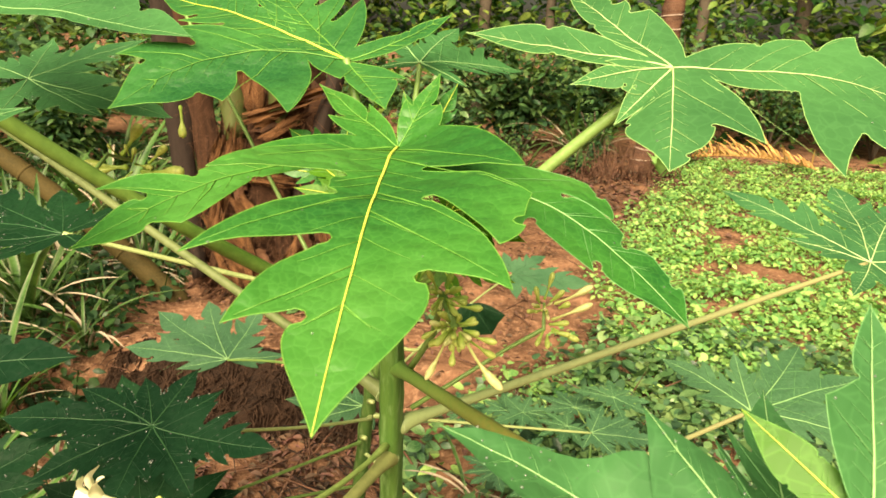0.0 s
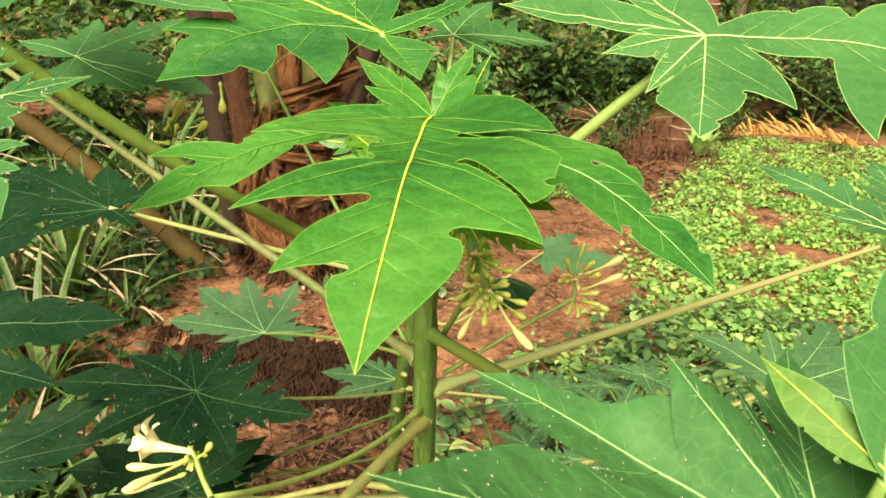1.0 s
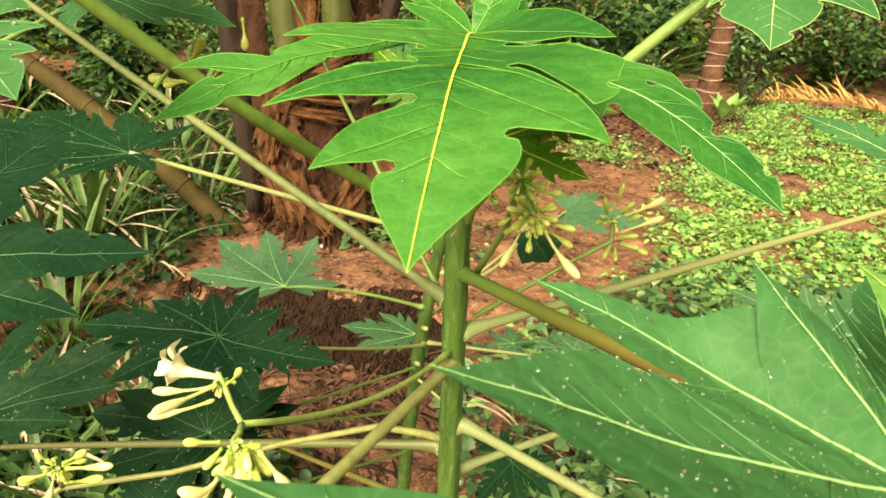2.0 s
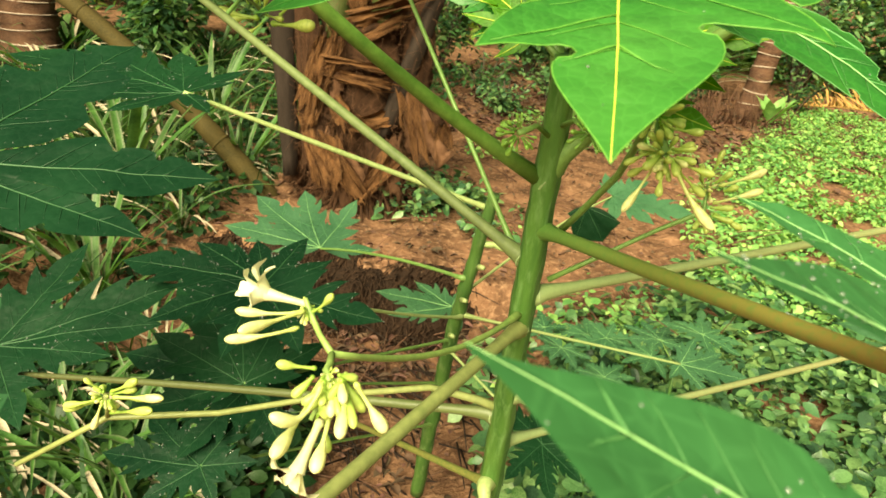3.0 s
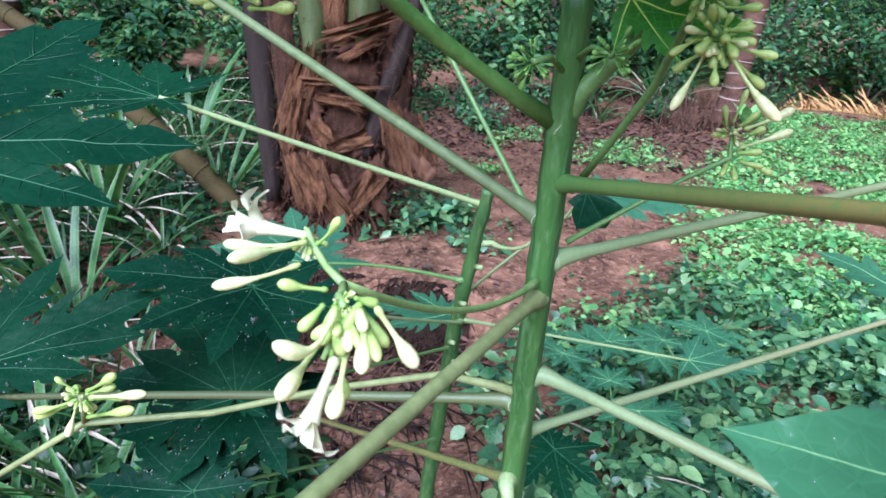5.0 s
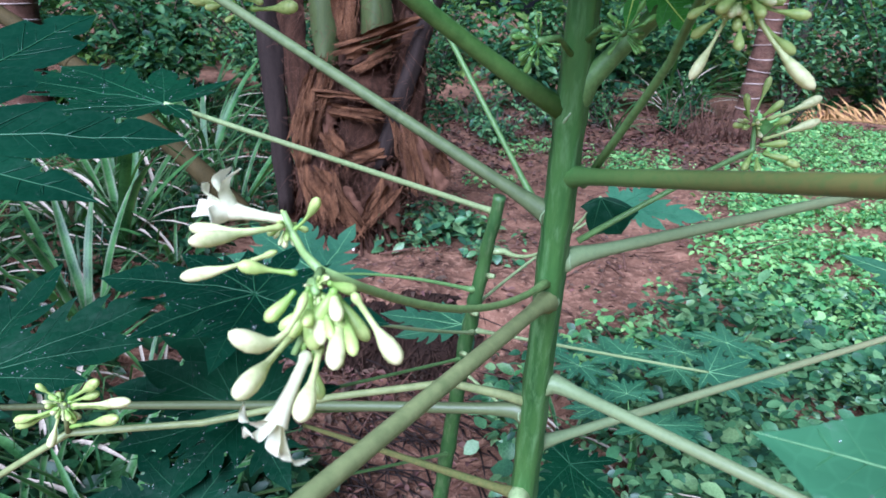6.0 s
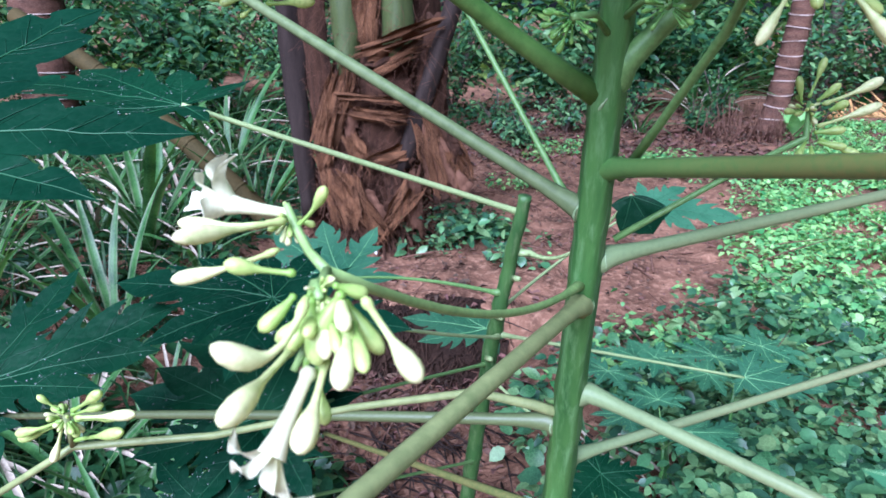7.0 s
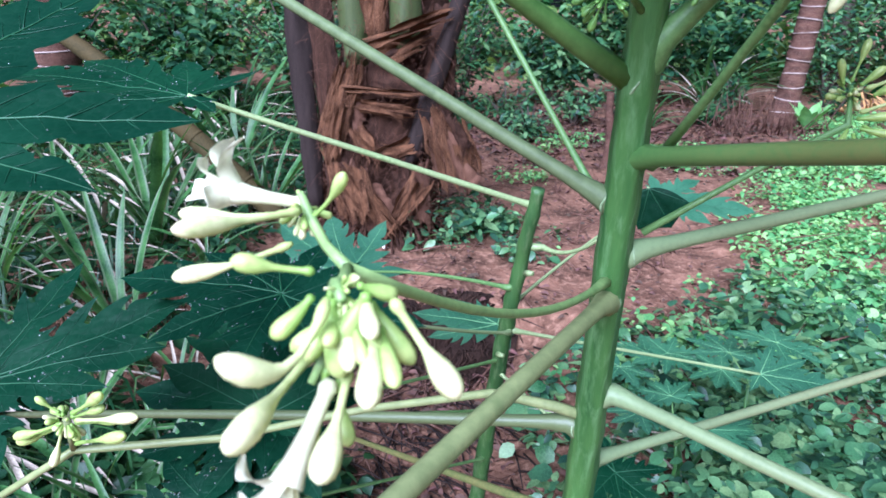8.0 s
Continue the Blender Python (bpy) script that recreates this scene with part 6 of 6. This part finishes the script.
# thicker below the bank, where the palm sheds
shed = random.Random(61)
for _ in range(1500):
    x, y = shed.uniform(-1.5, -0.2), shed.gauss(1.95, 0.35)
    if noise.noise((x * 3.1, y * 3.1, 2)) < -0.12 or not 1.0 < y < 2.8:
        continue
    a = shed.uniform(0, 2 * math.pi)
    s = shed.uniform(0.012, 0.060)
    litter.append((Vector((x, y, ground_height(x, y) + shed.uniform(0.004, 0.03))), Vector((math.cos(a), math.sin(a), shed.uniform(-0.1, 0.35))).normalized(), Vector((shed.uniform(-0.5, 0.5), shed.uniform(-0.5, 0.5), 1)).normalized(), s, s * shed.uniform(0.15, 0.5)))
tagged(new("leaf_litter", leaf_cards(rng, litter, "", LITTER, "", "", "leaf_litter", 0.8)), "scattered dry brown fallen leaves", "leaf litter", kind="stuff")


pieces = []
for _ in range(700):
    x, y = rng.uniform(-4.0, 5.0), rng.gauss(7.0, 1.1)
    if rng.random() < 0.25:
        x, y = rng.uniform(-1.2, 1.0), rng.uniform(1.5, 4.5)
    a, s = rng.uniform(0, math.pi), rng.uniform(0.06, 0.40)
    d = Vector((math.cos(a), math.sin(a), rng.uniform(-0.05, 0.45))) * s
    c = Vector((x, y, ground_height(x, y) + 0.012))
    r = rng.uniform(0.002, 0.006)
    pieces.append(tube([c, c + d * 0.5 + Vector((rng.uniform(-1, 1), rng.uniform(-1, 1), 1)) * 0.03 * s, c + d], [r, r * 0.8, r * 0.4], 5))
for _ in range(160):
    x, y = shed.uniform(-1.4, -0.15), shed.gauss(1.95, 0.35)
    a, s = shed.uniform(0, math.pi), shed.uniform(0.05, 0.32)
    d = Vector((math.cos(a), math.sin(a) * 0.7, shed.uniform(-0.05, 0.30))) * s
    c = Vector((x, y, ground_height(x, y) + 0.010))
    r = shed.uniform(0.0015, 0.005)
    pieces.append(tube([c, c + d * 0.5 + Vector((shed.uniform(-1, 1), shed.uniform(-1, 1), 1)) * 0.04 * s, c + d], [r, r * 0.8, r * 0.4], 5))
tagged(new("twigs", mesh_of("twigs", *join(pieces), BARK)), "dry brown twigs strewn on the soil", "twigs", kind="stuff")


def pebble(rng, p, r):
    verts, faces = [], []
    for ring, (h, w) in enumerate(((-0.4, 0.7), (0.1, 1.0), (0.5, 0.7))):
        verts += [Vector(p) + Vector((math.cos(a) * w * r * rng.uniform(0.8, 1.2), math.sin(a) * w * r * rng.uniform(0.8, 1.2), h * r)) for a in [math.pi * 2 * i / 6 for i in range(6)]]
    verts.append(Vector(p) + Vector((0, 0, 0.62 * r)))
    for b in (0, 6):
        faces += [(b + i, b + (i + 1) % 6, b + 6 + (i + 1) % 6, b + 6 + i) for i in range(6)]
    faces += [(12 + i, 12 + (i + 1) % 6, 18) for i in range(6)]
    return verts, faces


tagged(new("stone", mesh_of("stone", *pebble(rng, (-0.99, 2.98, ground_height(-0.99, 2.98) + 0.006), 0.016), STONE)), "small pale stone lying on the soil", "stone")
pieces = []
for _ in range(2200):
    x, y = rng.uniform(-2.2, 1.5), rng.uniform(1.3, 5.5)
    pieces.append(pebble(rng, (x, y, ground_height(x, y)), rng.uniform(0.003, 0.011)))
tagged(new("soil_crumbs", mesh_of("soil_crumbs", *join(pieces), SOIL)), "crumbs and clods of red soil", "soil", kind="stuff")
pieces = []
for _ in range(110):
    x, y = rng.gauss(1.42, 0.28), rng.gauss(7.2, 0.25)
    z = ground_height(x, y)
    h = rng.uniform(0.10, 0.42)
    lean = Vector((rng.gauss(0, 0.30), rng.gauss(0, 0.30), 1)) * h
    pieces.append(tube([(x, y, z - 0.01), Vector((x, y, z)) + lean * 0.5 + Vector((rng.uniform(-0.02, 0.02), 0, 0)), Vector((x, y, z)) + lean], [0.006, 0.005, 0.002], 5))
tagged(new("dry_stalks", mesh_of("dry_stalks", *join(pieces), BARK)), "thicket of dry red-brown stalks by the trunk", "dry stalks", kind="stuff")
stick_path = [Vector((0.50, 6.74, 0.03)), Vector((0.72, 7.05, 0.045)), Vector((0.95, 7.32, 0.035)), Vector((1.16, 7.60, 0.05))]
tagged(new("stick", mesh_of("stick", *tube([p + Vector((0, 0, ground_height(p.x, p.y))) for p in stick_path], [0.024, 0.022, 0.019, 0.012], 8), BARK)), "pale dry stick lying on the ground", "stick")


# ---- strap-leaved clumps ----
def strap_leaf_mesh(length, width, droop, striped):
    verts, faces = [], []
    n = 8
    for i in range(n + 1):
        s = i / n
        out = length * (s * 0.55 + 0.25 * s * s) * (0.6 + droop)
        z = length * (s - droop * 0.85 * s * s)
        w = width * (0.55 + 0.9 * s) * (1 - s ** 2.6) + 0.0008
        verts += [Vector((out, w * q, z + w * 0.35 * abs(q))) for q in (-1, -0.62, 0, 0.62, 1)]
    for i in range(n):
        for j in range(4):
            a = i * 5 + j
            faces.append((a, a + 1, a + 6, a + 5))
    slots = [1 if striped and f % 4 in (0, 3) else 0 for f in range(len(faces))]
    return mesh_of("leaf", verts, faces, [STRAP, STRAP_PALE], slots=slots)


rng = random.Random(33)
strap_meshes = [strap_leaf_mesh(rng.uniform(0.5, 0.85), rng.uniform(0.014, 0.026), rng.uniform(0.2, 0.95), k % 5 > 1) for k in range(15)]


upright_meshes = [strap_leaf_mesh(rng.uniform(0.7, 1.0), rng.uniform(0.019, 0.030), rng.uniform(0.08, 0.5), k % 4 > 0) for k in range(10)]


dry_meshes = [strap_leaf_mesh(rng.uniform(0.45, 0.8), rng.uniform(0.010, 0.020), rng.uniform(0.6, 1.1), False) for _ in range(6)]
for me in dry_meshes:
    me.materials[0] = STRAP_DRY


def strap_clump(x, y, leaves, size, seed, kinds=strap_meshes):
    rng = random.Random(seed)
    z = ground_height(x, y)
    clump = thing("strap_leaved_plant", (x, y, z), "clump of arching strap leaves, green with pale stripes", "garden plant", "strap-leaved clumps")
    for k in range(leaves):
        dry = k % 4 == 1
        ob = new("leaf", rng.choice(dry_meshes if dry else kinds))
        ob.parent = clump
        if dry:
            ob["label"] = "dry tan strap leaf"
        s = size * rng.uniform(0.7, 1.15)
        ob.matrix_basis = Matrix.Translation((rng.uniform(-0.05, 0.05), rng.uniform(-0.05, 0.05), -0.01)) @ Euler((rng.uniform(-0.15, 0.15), rng.uniform(-0.25, 0.1), k * 2.4 + rng.uniform(-0.5, 0.5))).to_matrix().to_4x4() @ Matrix.Diagonal((s, s, s, 1))
    return clump


clumps = ((-1.85, 3.35, 22, 0.7), (-2.25, 3.2, 22, 0.8), (-2.6, 3.3, 26, 0.9), (-1.7, 2.5, 20, 0.6), (-2.45, 2.75, 26, 0.9), (-3.3, 2.5, 26, 1.0), (-3.0, 4.2, 26, 1.0), (-2.3, 1.9, 24, 0.8), (-1.35, 1.75, 18, 0.5), (-1.25, 1.2, 18, 0.75), (-2.05, 2.62, 26, 0.95), (-2.35, 3.9, 24, 0.95), (-2.7, 2.2, 24, 1.0), (-3.1, 3.2, 24, 1.0), (-1.75, 1.95, 22, 0.75), (-1.45, 1.38, 22, 0.7), (-1.02, 1.12, 20, 0.72), (-1.15, 0.92, 18, 0.72), (-1.9, 1.3, 20, 0.8), (-2.9, 4.9, 24, 1.0),
    (-3.9, 4.2, 24, 1.1), (-2.0, 4.9, 22, 0.9), (-3.5, 6.0, 24, 1.1), (-4.8, 5.6, 24, 1.2), (-1.55, 4.3, 18, 0.7), (-0.80, 1.12, 14, 0.55), (0.32, 1.42, 12, 0.42), (0.15, 1.65, 10, 0.36), (-2.5, 1.5, 20, 0.9), (-4.4, 3.4, 22, 1.1), (-0.92, 0.98, 16, 0.6), (-1.12, 1.42, 16, 0.45), (0.50, 7.2, 12, 0.85), (1.22, 8.5, 26, 1.5), (1.5, 8.9, 22, 1.5))
for k, (x, y, count, size) in enumerate(clumps):
    strap_clump(x, y, count, size, 200 + k, upright_meshes if k in (0, 2, 7, 10, 11, 14, 16) else strap_meshes)


# ---- shrubs, trunks and the wood behind ----
def shrub(x, y, radius, height, leaves, leaf, seed, mat, label):
    rng = random.Random(seed)
    z = ground_height(x, y)
    bush = thing("shrub", (x, y, z), label, "shrub", "shrubs at the edge")
    pieces = []
    tops = []
    for k in range(9):
        a = rng.uniform(0, 2 * math.pi)
        end = Vector((x + math.cos(a) * radius * rng.uniform(0.3, 0.9), y + math.sin(a) * radius * rng.uniform(0.3, 0.9), z + height * rng.uniform(0.5, 1.0)))
        tops.append(end)
        part("branch", mesh_of("branch", *tube(curve_path((x, y, z - 0.02), end, 0.1 * height, 8), [0.018 - 0.0016 * i for i in range(9)], 6), BARK_DARK), bush)
    places = []
    for _ in range(leaves):
        end = rng.choice(tops)
        p = Vector((x, y, z + 0.1 * height)).lerp(end, rng.uniform(0.25, 1.05)) + Vector((rng.gauss(0, 0.16), rng.gauss(0, 0.16), rng.gauss(0, 0.12))) * radius
        if p.z < z + 0.02:
            continue
        a = rng.uniform(0, 2 * math.pi)
        way = Vector((math.cos(a), math.sin(a), rng.uniform(-0.7, 0.2))).normalized()
        up = Vector((rng.uniform(-0.5, 0.5), rng.uniform(-0.8, 0.2), 1)).normalized()
        s = leaf * rng.uniform(0.6, 1.3)
        places.append((p, way, up, s, s * rng.uniform(0.35, 0.6)))
    part("foliage", leaf_cards(rng, places, "", mat, "", "", "foliage"), bush, kind="stuff")


rng = random.Random(55)
shrubs = [(-0.25, 7.0, 0.30, 0.42), (0.35, 7.5, 0.32, 0.45), (1.05, 7.3, 0.28, 0.35), (-0.6, 6.0, 0.28, 0.35), (1.4, 8.2, 0.40, 0.6), (2.5, 8.3, 0.35, 0.5), (-3.4, 7.2, 0.9, 1.5), (-2.2, 6.6, 0.7, 1.2), (-1.6, 7.6, 0.8, 1.4), (-0.6, 8.4, 0.8, 1.3), (0.4, 8.8, 0.9, 1.5), (1.4, 9.4, 0.9, 1.5), (2.9, 9.9, 1.0, 1.7), (4.2, 10.0, 1.1, 1.8), (5.6, 9.8, 1.1, 1.8), (-4.8, 7.4, 1.1, 1.8), (-6.0, 6.4, 1.1, 1.8), (-0.9, 6.6, 0.35, 0.5), (7.0, 9.0, 1.1, 1.8), (-5.6, 4.4, 0.9, 1.5), (-3.75, 5.5, 0.6, 1.25)]
for k, (x, y, r, h) in enumerate(shrubs):
    shrub(x, y, r, h, 1500 if r > 0.5 else 420, rng.uniform(0.07, 0.15) if r > 0.5 else 0.06, 300 + k, SHRUB_LEAF if k % 3 else COVER_DARK, "dense dark green leafy shrub" if k % 3 else "leafy shrub with lighter blue-green leaves")


def ringed_trunk(name, x, y, top, radius, lean, mat, label):
    z = ground_height(x, y)
    tree = thing(name, (x, y, z), label, "tree trunk")
    n = 76
    path, radii = [], []
    for i in range(n + 1):
        s = i / n
        path.append(Vector((x + lean * s * top + 0.02 * math.sin(5 * s), y, z - 0.05 + s * top)))
        flare = 0.55 * math.exp(-s * top / 0.16)
        radii.append(radius * (1 + flare + 0.06 * (i % 4 == 0) - 0.10 * s))
    verts, faces = tube(path, radii, 16)
    for i, v in enumerate(verts):
        c = path[i // 16]
        verts[i] = c + (v - c) * (1 + 0.10 * noise.noise(v * 12))
    part("trunk", mesh_of("trunk", verts, faces, mat), tree)
    if mat is BARK and radius > 0.05:
        for i in range(3, n, 2):
            if path[i].z > 1.8:
                break
            tilt = Vector((0, 0, 0.012))
            ring = [path[i] + Vector((math.cos(a), math.sin(a), 0)) * radii[i] * 1.02 + tilt * math.sin(a + i) for a in [math.pi * 2 * j / 16 for j in range(17)]]
            part("bark_ring", mesh_of("bark_ring", *tube(ring, [0.0065 + 0.0045 * noise.noise((i * 1.7, (j % 16) * 0.5, 3)) for j in range(17)], 5, False), RING), tree)
    return tree


ringed_trunk("palm_trunk", 1.86, 7.62, 5.0, 0.115, 0.05, BARK, "leaning palm trunk with ringed grey-brown bark")
ringed_trunk("thin_trunk", 0.07, 5.12, 0.62, 0.030, 0.02, BARK, "thin pale cut trunk standing in the soil")
ringed_trunk("palm_trunk", -4.75, 5.05, 4.5, 0.22, 0.0, BARK, "thick brown palm trunk behind strap leaves")
for k, (x, y, r) in enumerate(((3.3, 11.2, 0.09), (5.0, 11.6, 0.12), (-2.6, 10.4, 0.11), (-0.2, 11.4, 0.10), (1.0, 12.0, 0.08), (7.2, 11.0, 0.12))):
    ringed_trunk("tree_trunk", x, y, 5.5, r, rnd(-0.06, 0.06), BARK_DARK, "dark slender tree trunk in the shade")

# the dry frond on the ground
frond = thing("dry_frond", (2.95, 8.65, 0.0), "dry yellow palm frond fallen on the ground", "palm frond")
rachis = curve_path((2.75, 8.85, 0.05), (4.1, 8.15, 0.08), 0.08, 12)
part("rib", mesh_of("rib", *tube(rachis, [0.022 - 0.0013 * i for i in range(13)], 7), DRY_FROND), frond)
rng = random.Random(61)
for i in range(12):
    for h in range(3):
        p = rachis[i].lerp(rachis[i + 1], h / 3)
        for s in (-1, 1):
            tip = p + Vector((-0.25 + rng.uniform(-0.2, 0.2), s * 0.25 + rng.uniform(-0.1, 0.1), rng.uniform(0.02, 0.30))) * rng.uniform(0.5, 1.1)
            w = Vector((0.016, 0.010, 0))
            m = p.lerp(tip, 0.5) + Vector((0, 0, 0.04))
            part("leaflet", mesh_of("leaflet", [p - w, p + w, m - w, m + w, tip], [(0, 1, 3, 2), (2, 3, 4)], DRY_FROND), frond)

# broad-leaved seedling at the trunk's foot
seedling = thing("broad_leaved_plant", (2.0, 7.2, 0.0), "small plant with broad pale green upright leaves", "plant")
rng = random.Random(64)
for k in range(9):
    a = k * 2.4
    way = Vector((math.cos(a) * 0.6, math.sin(a) * 0.6, 1.0)).normalized()
    up = Vector((-math.cos(a), -math.sin(a), 0.6)).normalized()
    s = rng.uniform(0.22, 0.36)
    me = leaf_cards(rng, [(Vector((2.0, 7.2, 0.03)) + way * 0.04, way, up, s, s * 0.36)], "", COVER, "", "", "leaf")
    part("leaf", me, seedling)

# the wood in front, extended unseen all round and upwards to limit skylight
rng = random.Random(71)
places = []
for _ in range(62000):
    front_side = rng.random() < 0.7
    a = rng.uniform(-0.95, 0.95) if front_side else rng.uniform(0, 2 * math.pi)
    r = rng.uniform(11.0, 15.5) + (0 if front_side else 1)
    z = rng.uniform(0.0, 8.5) * rng.uniform(0.3, 1.0)
    p = Vector((math.sin(a) * r, math.cos(a) * r, z))
    p += Vector((noise.noise(p * 0.6), noise.noise(p * 0.6 + Vector((5, 0, 0))), 0)) * 1.5
    b = rng.uniform(0, 2 * math.pi)
    way = Vector((math.cos(b), math.sin(b), rng.uniform(-0.8, 0.3))).normalized()
    up = Vector((rng.uniform(-0.6, 0.6), rng.uniform(-0.9, 0.3), 0.8)).normalized()
    s = rng.uniform(0.10, 0.26)
    places.append((p, way, up, s, s * rng.uniform(0.35, 0.65)))
tagged(new("woodland", leaf_cards(rng, places, "", WOODS, "", "", "woodland")), "dense dark green wood, carried on unseen all round to cut skylight", "woodland", kind="stuff")
